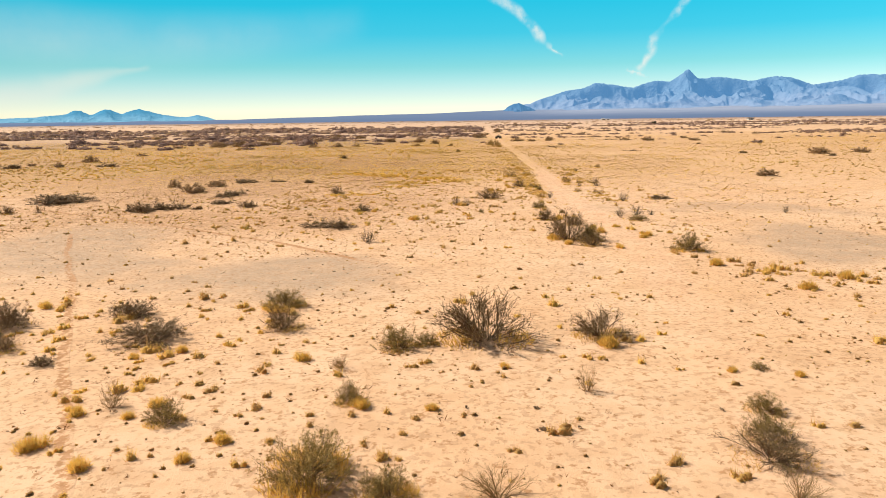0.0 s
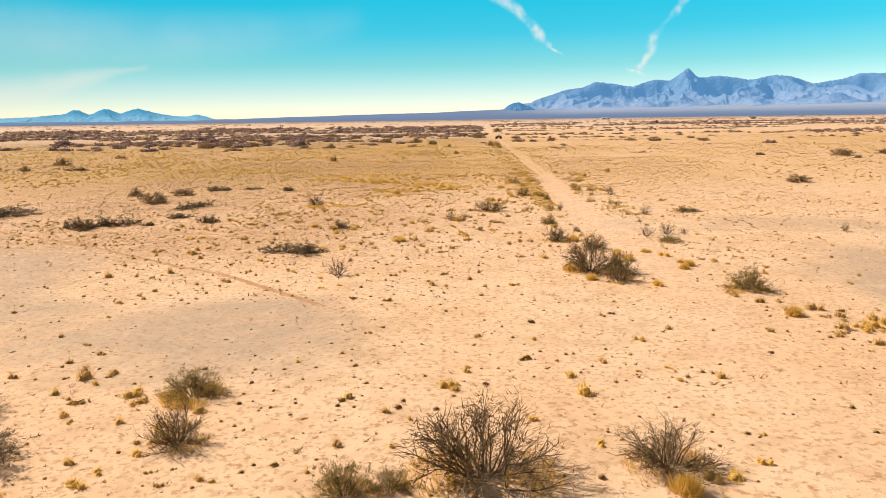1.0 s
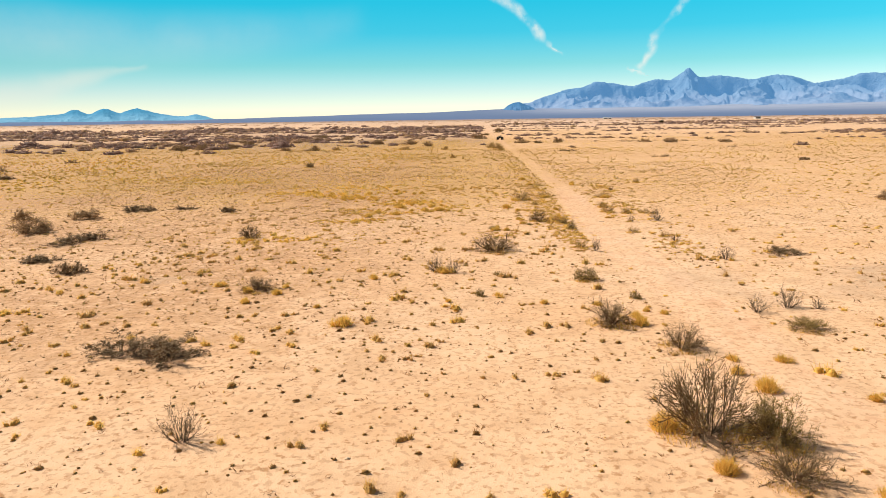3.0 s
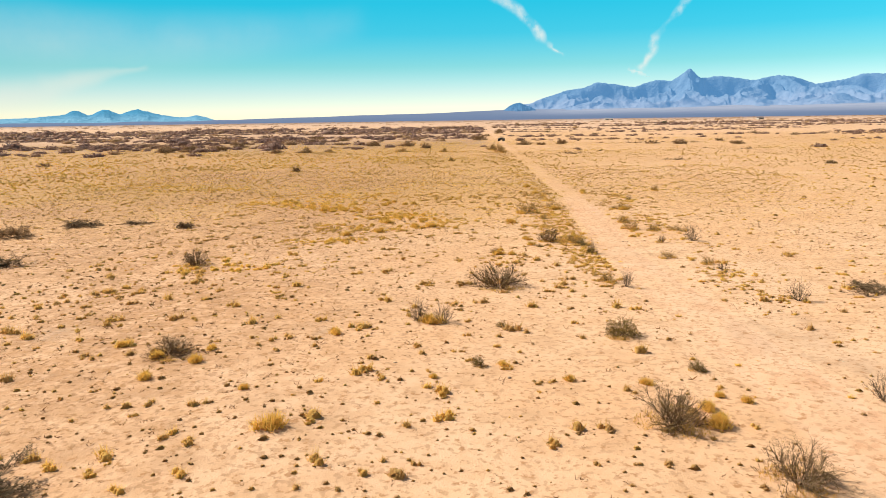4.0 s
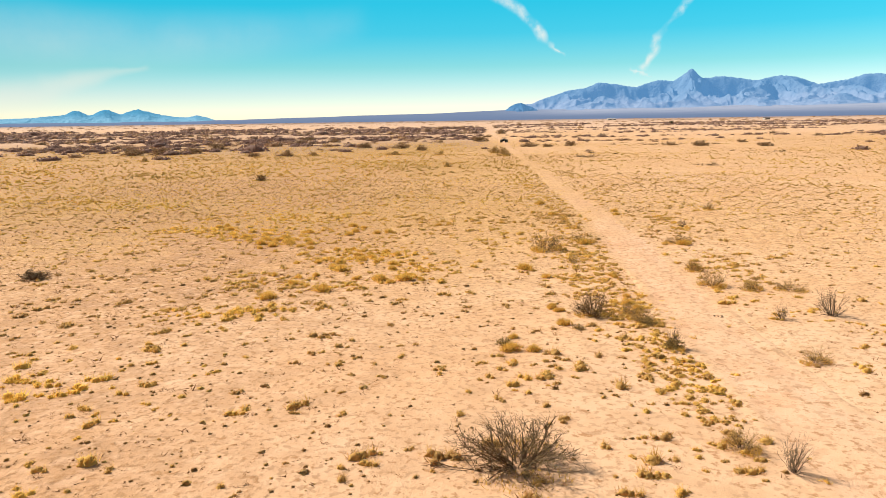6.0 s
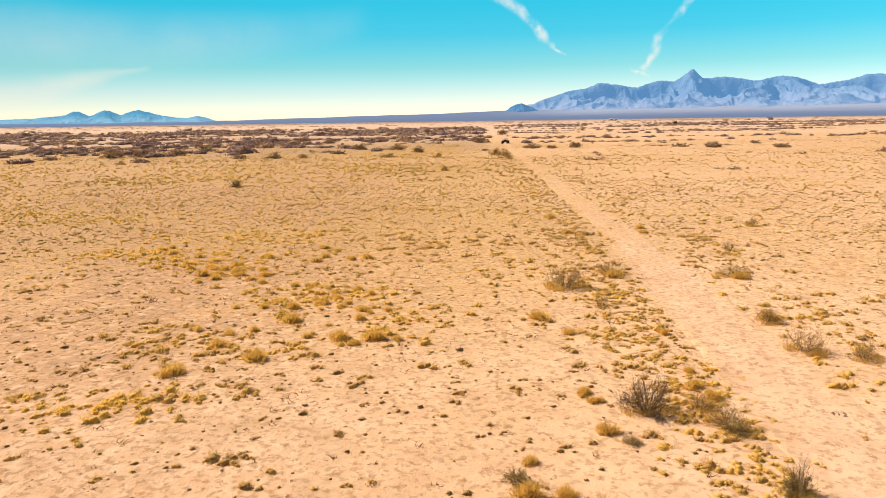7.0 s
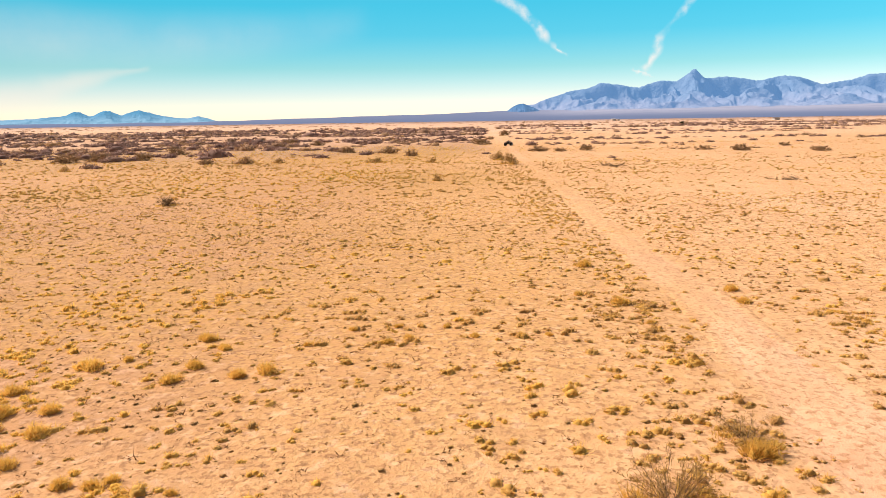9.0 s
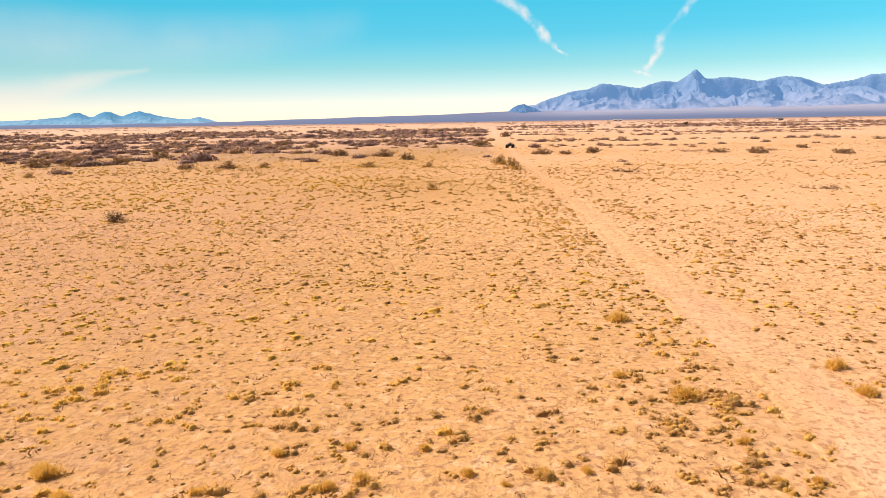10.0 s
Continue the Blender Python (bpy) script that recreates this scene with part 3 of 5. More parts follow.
cloud(((-34, 1.8, 1.5, 0.45), (-29, 2.4, 1.4, 0.5), (-26.8, 3.0, 0.95, 0.6), (-24, 3.65, 0.5, 0.45), (-21.6, 4.0, 0.25, 0.2)), "faint cream veil of cloud low over the horizon", 0.9, VEIL)
cloud(((14.3, 3.62, 0.12, 0.5), (14.9, 3.4, 0.2, 0.9), (15.5, 3.1, 0.16, 0.7), (16.0, 2.9, 0.1, 0.4)), "short white wisp of cloud close over the ridge", 1.0, CLOUD)


# ---- plants ----
def tube(pts, radii, V, T):
    """A thin three-sided limb along pts, added to the lists of corners and triangles."""
    pts = np.asarray(pts)
    d = np.gradient(pts, axis=0)
    d /= np.linalg.norm(d, axis=1)[:, None] + 1e-9
    side = np.cross(d, (0.31, 0.17, 0.93))
    side /= np.linalg.norm(side, axis=1)[:, None] + 1e-9
    up = np.cross(d, side)
    base = sum(len(v) for v in V)
    ring = [pts + (side * math.cos(a) + up * math.sin(a)) * np.asarray(radii)[:, None] for a in (0, 2.094, 4.189)]
    V.append(np.stack(ring, 1).reshape(-1, 3))
    for k in range(len(pts) - 1):
        for j in range(3):
            a, b = base + 3 * k + j, base + 3 * k + (j + 1) % 3
            T.append((a, b, a + 3))
            T.append((b, b + 3, a + 3))


def spikes(rng, roots, ways, lengths, widths):
    """Narrow pointed blades, twigs or leaves, one thin triangle each."""
    n = len(roots)
    ways = ways / (np.linalg.norm(ways, axis=1)[:, None] + 1e-9)
    side = np.cross(ways, rng.normal(size=(n, 3)))
    side /= np.linalg.norm(side, axis=1)[:, None] + 1e-9
    w = side * widths[:, None] * 0.5
    pts = np.stack([roots - w, roots + w, roots + ways * lengths[:, None]], 1).reshape(-1, 3)
    return pts, np.arange(3 * n).reshape(n, 3)


def add_spikes(rng, roots, ways, lengths, widths, V, T):
    base = sum(len(v) for v in V)
    v, t = spikes(rng, roots, ways, lengths, widths)
    V.append(v)
    T.extend((t + base).tolist())


def grow(rng, stems, tall, wide, thick, lean_lo, lean_hi, kids, curl, steps=5):
    """Stems that fan out from the root and fork twice. Returns the limbs and where twigs may sit."""
    V, T, sites = [], [], []
    grow.owner = []
    for stem in range(stems):
        turn, lean = rng.uniform(0, 2 * math.pi), radians(lean_lo + (lean_hi - lean_lo) * rng.uniform(0, 1) ** 0.75)
        reach = 1 / math.sqrt((math.sin(lean) / (wide / 2)) ** 2 + (math.cos(lean) / tall) ** 2) * rng.uniform(0.7, 1.12)
        d = np.array((math.sin(lean) * math.cos(turn), math.sin(lean) * math.sin(turn), math.cos(lean)))
        p = np.array((math.cos(turn), math.sin(turn), 0)) * rng.uniform(0, 0.07) * wide - (0, 0, 0.05)
        pts = [p]
        for k in range(steps):
            d = d + rng.normal(size=3) * curl + np.array((0, 0, 0.03))
            d /= np.linalg.norm(d)
            p = p + d * reach / steps
            pts.append(p)
        r0 = thick * rng.uniform(0.6, 1.2)
        tube(pts, np.linspace(r0, r0 * 0.28, steps + 1), V, T)
        pts = np.array(pts)
        for _ in range(kids):
            at = rng.uniform(0.25, 0.95) * steps
            k = min(int(at), steps - 1)
            q = pts[k] + (pts[k + 1] - pts[k]) * (at - k)
            e = (pts[k + 1] - pts[k]) / np.linalg.norm(pts[k + 1] - pts[k]) + rng.normal(size=3) * 0.55
            e /= np.linalg.norm(e)
            size = reach * rng.uniform(0.18, 0.4)
            q2 = q + e * size * 0.5
            e2 = e + rng.normal(size=3) * curl * 1.5 + np.array((0, 0, 0.1))
            q3 = q2 + e2 / np.linalg.norm(e2) * size * 0.5
            if min(q2[2], q3[2]) > 0.01:
                tube((q, q2, q3), (r0 * 0.4, r0 * 0.28, r0 * 0.16), V, T)
                sites += [(q2, e), (q3, e2), ((q2 + q3) / 2, e2)]
        sites += [(pts[k], pts[k] - pts[k - 1]) for k in range(2, steps + 1)]
        grow.owner += [turn] * (len(T) - len(grow.owner))
    return V, T, sites


def sprays(rng, sites, count, size, width, spread, V, T):
    """Twigs or leaves that stand out from the limbs."""
    pick = rng.integers(0, len(sites), count)
    roots = np.array([sites[k][0] for k in pick]) + rng.normal(size=(count, 3)) * size * 0.35
    ways = np.array([sites[k][1] / (np.linalg.norm(sites[k][1]) + 1e-9) for k in pick]) + rng.normal(size=(count, 3)) * spread
    roots[:, 2] = np.maximum(roots[:, 2], 0.015)
    ways[:, 2] = np.where(roots[:, 2] < size, np.abs(ways[:, 2]), ways[:, 2])
    add_spikes(rng, roots, ways, size * rng.uniform(0.5, 1.2, count), 1.4 * width * rng.uniform(0.6, 1.3, count), V, T)


def skirt(rng, count, wide, tall, V, T):
    """Straw grass caught round the foot."""
    a, r = rng.uniform(0, 2 * math.pi, count), wide / 2 * np.sqrt(rng.uniform(0.05, 1, count))
    clump = 0.5 + 0.5 * np.sin(a * 2.3 + 1) > rng.uniform(0, 0.9, count)
    a, r = a[clump], r[clump]
    roots = np.stack([r * np.cos(a), r * np.sin(a), np.full(len(a), -0.02)], 1)
    ways = np.stack([np.cos(a), np.sin(a), np.zeros(len(a))], 1) * 0.3 + rng.normal(size=(len(a), 3)) * 0.35 + np.array((0, 0, 1.0))
    add_spikes(rng, roots, ways, tall * rng.uniform(0.5, 1.2, len(a)), 0.022 * rng.uniform(0.7, 1.4, len(a)), V, T)


def mesh_vt(name, V, T, mat):
    return mesh_of(name, np.concatenate(V), np.array(T), mat)


def limbs(V, T, mat, count, owner):
    """The wood in as many main branches, each with its own forks."""
    V, T = np.concatenate(V), np.array(T)
    sector = (np.array(owner) / (2 * math.pi) * count).astype(int) % count
    made = []
    for k in range(count):
        t = T[sector == k]
        if len(t) < 4:
            continue
        used, back = np.unique(t, return_inverse=True)
        made.append(("branch", mesh_of("branch", V[used], back.reshape(-1, 3), mat), ""))
    return made


def plant(name, label, category, group, pieces):
    """A thing at the origin out of (part, mesh, label) pieces."""
    root = new(name)
    root.empty_display_size = 0.2
    for key, me, said in pieces:
        tagged(part(key, me, root, said), kind="stuff" if key != "branch" else "")
    return tagged(root, label, category, group)


# each kind is grown 2 m wide and 1 m high, then set to size
def grow_mesquite(seed, label):
    rng = np.random.default_rng(seed)
    V, T, sites = grow(rng, 44, 1.0, 2.1, 0.018, 12, 88, 13, 0.24, 6)
    own = grow.owner
    W, U = [], []
    sprays(rng, sites, 2500, 0.13, 0.008, 0.7, W, U)
    G, H = [], []
    skirt(rng, 1100, 1.85, 0.17, G, H)
    return plant("mesquite_bush", label, "bush", "desert bushes", (*limbs(V, T, BARK, 8, own), ("twig_crown", mesh_vt("twig_crown", W, U, TWIG), "fine brown twigs"), ("foot_grass", mesh_vt("foot_grass", G, H, STRAW), "straw-yellow grass round the foot")))


def grow_saltbush(seed, label, leaves=6500, straw=1200, stems=64, leaf=0.085, mat=None, straw_tall=0.2):
    rng = np.random.default_rng(seed)
    V, T, sites = grow(rng, stems, 0.92, 1.95, 0.009, 4, 84, 6, 0.15, 4)
    own = grow.owner
    W, U = [], []
    sprays(rng, sites, leaves, leaf, 0.14 * leaf, 0.8, W, U)
    G, H = [], []
    skirt(rng, straw, 1.9, straw_tall, G, H)
    return plant("saltbush", label, "bush", "desert bushes", (*limbs(V, T, GREY_BARK, 5, own), ("leaf_crown", mesh_vt("leaf_crown", W, U, mat or OLIVE), "small grey-olive leaves"), ("foot_grass", mesh_vt("foot_grass", G, H, STRAW), "straw-yellow grass round the foot")))


def grow_low(seed, label, stems=14, twigs=7500):
    rng = np.random.default_rng(seed)
    V, T, W, U = [], [], [], []
    sites, own = [], []
    for clump in range(5):
        shift = np.array((rng.uniform(-0.62, 0.62), rng.uniform(-0.45, 0.45), 0))
        v, t, s = grow(rng, stems, rng.uniform(0.6, 0.85), 0.95, 0.008, 8, 82, 4, 0.14, 4)
        base = sum(len(a) for a in V)
        V += [a + shift for a in v]
        T += [(a + base, b + base, c + base) for a, b, c in t]
        sites += [(p + shift, d) for p, d in s]
        own += [1.2566 * clump + 0.5] * len(grow.owner)
    sprays(rng, sites, twigs, 0.07, 0.011, 0.9, W, U)
    return plant("low_scrub", label, "bush", "desert bushes", (*limbs(V, T, BARK, 5, own), ("twig_crown", mesh_vt("twig_crown", W, U, SMOKE), "smoky grey twigs")))


def grow_spindly(seed, label, bark=None, twig=None):
    rng = np.random.default_rng(seed)
    V, T, sites = grow(rng, 30, 1.0, 1.9, 0.016, 6, 66, 6, 0.13)
    own = grow.owner
    W, U = [], []
    sprays(rng, sites, 500, 0.13, 0.011, 0.5, W, U)
    return plant("dry_shrub", label, "shrub", "dry shrubs", (*limbs(V, T, bark or GREY_BARK, 5, own), ("twig_crown", mesh_vt("twig_crown", W, U, twig or PALE_TWIG), "fine dry twigs")))


def tuft_arrays(rng, lobes, ring, spiky, tall=0.2, thick=0.035):
    """A low mat of packed grass a metre wide, to be scaled: a few uneven humps bristling with short blades."""
    V, T = [], []
    hearts = rng.normal(size=(lobes, 2)) * (0.17, 0.12)
    sizes = rng.uniform(0.6, 1.1, lobes)
    for (hx, hy), size in zip(hearts, sizes):
        base = len(V)
        for k, z in ((1.0, -0.04), (0.62, 0.40)):
            for i in range(ring):
                a = 2 * math.pi * (i + 0.5 * (k < 1)) / ring
                r = 0.40 / math.sqrt(lobes) * size * k * rng.uniform(0.7, 1.25)
                V.append((hx + r * math.cos(a), hy + r * math.sin(a), z * tall * size * (rng.uniform(0.7, 1.3) if k < 1 else 1)))
        V.append((hx, hy, 0.55 * tall * size))
        for i in range(ring):
            p, q = base + i, base + (i + 1) % ring
            T += [(p, q, q + ring), (p, q + ring, p + ring), (p + ring, q + ring, base + 2 * ring)]
    pick = rng.integers(0, lobes, spiky)
    a, k = rng.uniform(0, 2 * math.pi, spiky), np.sqrt(rng.uniform(0, 1, spiky))
    c = hearts[pick]
    roots = np.stack([c[:, 0] + 0.25 * k * np.cos(a) * sizes[pick], c[:, 1] + 0.25 * k * np.sin(a) * sizes[pick], tall * (1 - k * k) * 0.5 - 0.02], 1)
    ways = np.stack([np.cos(a) * k, np.sin(a) * k, np.full(spiky, 0.8)], 1) + rng.normal(size=(spiky, 3)) * 0.35
    v, t = spikes(rng, roots, ways, tall * rng.uniform(0.5, 1.15, spiky), thick * rng.uniform(0.7, 1.4, spiky))
    return np.concatenate([np.array(V), v]), np.concatenate([np.array(T), t + len(V)])


def stub_arrays(rng, count):
    """A few dead stalks and leaves lying low."""
    spot = rng.normal(size=(count, 2)) * 0.25
    roots = np.stack([spot[:, 0], spot[:, 1], np.full(count, -0.03)], 1)
    ways = rng.normal(size=(count, 3)) * (0.6, 0.6, 0.25)
    ways[:, 2] = np.abs(ways[:, 2]) + 0.12
    return spikes(rng, roots, ways, rng.uniform(0.35, 0.8, count), rng.uniform(0.08, 0.16, count))


def lie(x, y):
    return float(height(np.array([x]), np.array([y]))[0])


def copies(kinds, rows, seed, grown=1.0):
    """The first of each kind stands at its own place; the rest are copies, made before any is scaled."""
    rng = np.random.default_rng(seed)
    for k, (x, y, wide, tall) in enumerate(rows):
        src = kinds[k % len(kinds)]
        m = Matrix.Translation((x, y, lie(x, y) - 0.01)) @ Matrix.Rotation(rng.uniform(0, 6.28), 4, "Z") @ Matrix.Diagonal((grown * wide / 2 * rng.uniform(0.95, 1.05), grown * wide / 2 * rng.uniform(0.9, 1.0), grown * tall, 1))
        if k < len(kinds):
            src.matrix_basis = m
        else:
            made = copy_thing(src, Matrix.Identity(4))
            made.matrix_basis = m


MESQUITE = [
    (0.9, 15.3, 2.29, 1.11), (-3.9, 16.6, 1.1, 0.62), (-9.9, 15.2, 0.88, 0.48), (4.75, 9.5, 1.3, 0.42), 
    (-24.7, 39.7, 0.96, 0.49), (5.2, 28.8, 1.88, 1.22), (5.8, 27.3, 1.09, 0.51), (6.2, 33.0, 1.05, 0.55), (5.1, 34.9, 1.27, 0.57),
    (-4.4, 38.5, 1.06, 0.41), (-7.2, 48.3, 1.04, 0.59), (3.1, 44.7, 1.8, 0.66), (5.7, 52.3, 0.95, 0.63),
    (-12.8, 92.9, 1.4, 0.52),
]

SALTBUSH = [
    (3.6, 15.6, 1.47, 0.67), (-1.0, 14.8, 0.98, 0.54), (-0.4, 15.0, 0.62, 0.32), (-8.2, 17.9, 1.3, 0.42), (-6.9, 15.8, 1.94, 0.5),
    (-10.9, 17.0, 1.12, 0.69), (-8.5, 14.2, 0.59, 0.22), (-4.7, 11.1, 0.75, 0.41), (-1.7, 11.8, 0.6, 0.38), (-2.0, 9.2, 1.48, 0.73),
    (-0.8, 8.6, 0.95, 0.44), (5.4, 11.2, 0.71, 0.34), (5.0, 10.2, 0.82, 0.44), (6.2, 13.2, 0.4, 0.17), (9.2, 26.0, 1.26, 0.68),
    (6.1, 28.5, 1.19, 0.78), (9.6, 34.3, 1.16, 0.32), (5.5, 39.7, 0.9, 0.43), (2.1, 37.7, 0.35, 0.22), (2.8, 40.5, 0.34, 0.15),
    (6.4, 37.4, 0.37, 0.24), (9.4, 48.7, 0.64, 0.24), (11.6, 54.0, 0.88, 0.26),
]

SALTMID = [
    (-20.8, 54.7, 0.9, 0.58), (-18.0, 50.7, 1.85, 0.66), (-17.6, 54.9, 1.66, 0.5), (-45.7, 92.2, 1.83, 0.87), (-44.3, 82.1, 0.98, 0.56),
    (-49.1, 85.0, 1.01, 0.34), (-45.3, 107.4, 1.53, 0.43), (27.1, 58.7, 1.87, 0.56), (48.8, 91.7, 2.54, 0.86), (54.9, 93.0, 2.21, 0.63),
    (9.1, 133.4, 1.54, 0.91), (9.8, 126.4, 1.82, 0.91), (2.5, 106.9, 0.69, 0.46), (-35.5, 124.4, 1.16, 0.45), (-4.7, 132.0, 1.86, 0.54),
    (1.6, 130.5, 1.14, 0.44), (-19.2, 132.5, 1.41, 0.85), (-35.7, 144.1, 2.17, 0.98), (-40.5, 142.1, 2.65, 1.13), (-43.8, 140.9, 3.39, 1.0),
    (-24.1, 133.6, 1.91, 0.61), (-37.4, 160.2, 3.06, 1.16),
]

SALTFAR = [
    (-15.9, 133.5, 1.19, 0.46), (-4.8, 153.8, 2.26, 1.02), (-11.4, 157.3, 2.81, 0.93), (-1.4, 145.9, 1.8, 0.82), (43.2, 149.7, 2.58, 0.85),
    (51.0, 144.2, 2.43, 0.63), (39.3, 152.5, 2.22, 0.57), (16.5, 155.1, 2.59, 0.78), (23.6, 156.0, 2.0, 0.92), (19.4, 154.0, 1.81, 0.51),
    (-21.8, 191.7, 2.74, 0.89), (9.5, 184.8, 3.98, 1.18), (-30.7, 207.4, 3.53, 0.8), (13.6, 216.6, 1.75, 0.64), (19.5, 250.2, 3.02, 1.54),
    (54.9, 161.7, 1.63, 0.55),
]

LOW = [
    (-5.4, 32.9, 2.41, 0.53), (-24.4, 46.0, 4.94, 0.75), (-17.3, 40.1, 1.99, 0.65), (-16.1, 41.3, 2.04, 0.62), (-14.4, 40.9, 0.72, 0.28),
    (-16.2, 58.1, 2.08, 0.39), (-14.4, 48.2, 2.53, 0.49), (-13.6, 44.1, 1.76, 0.33), (-11.6, 41.7, 1.2, 0.48), (-38.9, 82.4, 2.61, 0.55),
    (-49.2, 80.5, 2.42, 0.71), (13.4, 43.5, 1.81, 0.27), (-13.7, 58.7, 1.4, 0.24), (-10.9, 57.2, 1.28, 0.39), (40.4, 95.2, 1.36, 0.39),
    (48.2, 87.3, 1.39, 0.35),
]

LOWFAR = [
    (18.9, 121.1, 3.05, 0.63), (27.6, 103.8, 2.22, 0.46), (45.1, 228.2, 3.47, 0.68), (48.1, 156.4, 2.01, 0.52), (86.6, 217.9, 7.77, 0.96),
    (101.1, 257.9, 6.9, 1.07), (36.5, 155.3, 3.2, 0.45), (46.0, 128.1, 1.54, 0.42), (85.6, 194.4, 4.7, 0.82), (31.2, 158.5, 1.42, 0.4),
    (18.0, 176.1, 1.86, 0.55), (29.4, 171.4, 0.89, 0.46), (21.7, 130.3, 1.48, 0.39), (24.4, 127.8, 1.1, 0.28), (41.4, 132.2, 1.4, 0.25),
    (36.9, 259.2, 6.32, 0.94),
]

SPINDLY = [
    (-5.9, 11.8, 0.52, 0.44), (-2.1, 13.5, 0.51, 0.25), (2.6, 12.2, 0.45, 0.4), (0.7, 8.6, 0.95, 0.43), (4.6, 8.4, 0.65, 0.37),
    (17.7, 36.0, 0.38, 0.32), (-23.2, 40.2, 0.45, 0.41), (9.1, 35.8, 0.6, 0.37), (10.0, 36.1, 0.68, 0.46), (10.7, 35.9, 0.44, 0.23),
    (0.8, 41.0, 0.6, 0.47), (1.4, 40.9, 0.53, 0.41), (11.4, 51.9, 0.73, 0.55), (10.3, 46.7, 1.0, 0.44), (11.0, 42.6, 0.62, 0.48),
    (6.8, 44.4, 0.46, 0.41), (9.4, 54.7, 0.61, 0.39),
]

TUFTS_A = [
    (-6.5, 10.3, 0.44), (-5.4, 9.5, 0.37), (-6.4, 11.5, 0.34), (-5.4, 11.3, 0.24), (-3.9, 9.7, 0.29),
    (-6.7, 14.5, 0.24), (-5.8, 14.9, 0.31), (-3.0, 14.1, 0.36), (-1.5, 11.5, 0.34), (-0.2, 11.4, 0.24),
    (-3.5, 10.3, 0.31), (-5.1, 11.8, 0.35), (-11.0, 18.9, 0.39), (6.8, 12.8, 0.22), (5.6, 13.1, 0.22),
    (9.2, 23.4, 0.77), (10.7, 20.0, 0.58), (12.6, 21.4, 0.7), (8.7, 29.5, 0.43), (1.2, 13.5, 0.21),
    (3.6, 14.9, 0.87), (7.0, 32.2, 0.28), (6.7, 31.4, 0.33), (6.9, 30.5, 0.51), (8.4, 29.0, 0.4),
    (8.6, 30.0, 0.27), (6.8, 26.7, 0.34), (9.8, 30.1, 0.25), (-1.4, 34.8, 0.48), (8.0, 32.1, 0.35),
    (5.8, 34.8, 0.45), (4.6, 29.0, 0.69),
]

TUFTS_B = [
    (5.0, 27.5, 0.41), (2.6, 37.7, 0.23), (3.8, 36.9, 0.24), (5.2, 36.7, 0.25), (6.3, 36.1, 0.22),
    (5.9, 35.5, 0.33), (6.7, 35.8, 0.23), (1.2, 37.0, 0.19), (-5.7, 39.2, 0.31), (-3.7, 38.0, 0.33),
    (-4.4, 37.1, 0.3), (-3.6, 38.8, 0.25), (-1.1, 39.9, 0.33), (-2.3, 36.5, 0.21), (-4.6, 38.3, 0.34),
    (1.1, 40.8, 0.7), (0.1, 56.1, 0.48), (0.5, 55.7, 0.27), (0.9, 56.0, 0.58), (1.4, 56.0, 0.25),
    (-1.2, 57.5, 0.51), (-0.8, 59.2, 0.37), (-2.4, 56.6, 0.27), (-1.4, 54.9, 0.5), (-2.7, 54.1, 0.47),
    (-2.4, 55.8, 0.35), (-3.2, 56.9, 0.27), (-0.6, 56.3, 0.25), (-1.9, 56.8, 0.27), (-5.2, 64.2, 0.39),
    (-4.3, 63.6, 0.41), (7.4, 62.0, 0.61),
]

TUFTS_C = [
    (5.2, 56.7, 0.31), (4.8, 53.0, 0.24), (4.9, 52.7, 0.22), (7.0, 54.1, 0.25), (6.8, 53.3, 0.32),
    (6.8, 52.5, 0.21), (4.7, 57.8, 0.48), (7.2, 56.5, 0.31), (11.1, 61.6, 0.74), (10.0, 57.5, 0.44),
    (0.4, 57.6, 0.33), (-2.1, 67.7, 0.36), (-1.5, 67.0, 0.26), (1.0, 68.1, 0.21), (2.0, 68.3, 0.21),
    (1.9, 67.1, 0.26), (2.3, 67.3, 0.27), (3.1, 68.2, 0.21), (0.2, 67.1, 0.19), (3.7, 67.4, 0.22),
    (4.7, 67.3, 0.24), (4.2, 67.1, 0.13), (7.4, 70.0, 0.44), (7.7, 67.1, 0.19), (8.2, 67.1, 0.19),
    (10.8, 71.5, 0.39), (10.6, 70.1, 0.35), (7.5, 74.7, 0.56), (7.7, 68.2, 0.2), (5.3, 67.4, 0.19),
    (6.6, 71.0, 0.27),
]

TUFTS_D = [
    (-8.3, 67.7, 0.35), (-7.6, 67.1, 0.41), (-8.1, 68.2, 0.32), (-6.8, 65.0, 0.26), (-6.3, 65.0, 0.43),
    (-5.3, 64.4, 0.38), (-4.8, 64.1, 0.37), (-5.2, 63.2, 0.5), (-4.8, 63.3, 0.35), (-4.3, 63.8, 0.43),
    (-4.0, 63.1, 0.35), (-4.7, 62.6, 0.42), (-6.0, 64.2, 0.38), (-3.2, 63.0, 0.41), (-3.5, 63.9, 0.37),
    (-3.5, 62.4, 0.28), (-3.0, 61.9, 0.32), (-5.6, 65.5, 0.34), (-4.6, 64.8, 0.39), (-6.4, 66.3, 0.36),
    (-5.0, 62.1, 0.27), (-4.2, 61.3, 0.23), (-3.8, 66.0, 0.42), (-3.3, 66.4, 0.23), (-2.0, 65.2, 0.37),
    (-2.2, 67.7, 0.39), (-1.6, 67.1, 0.26), (-1.8, 65.9, 0.38), (-0.8, 65.4, 0.37), (-0.3, 65.6, 0.41),
]

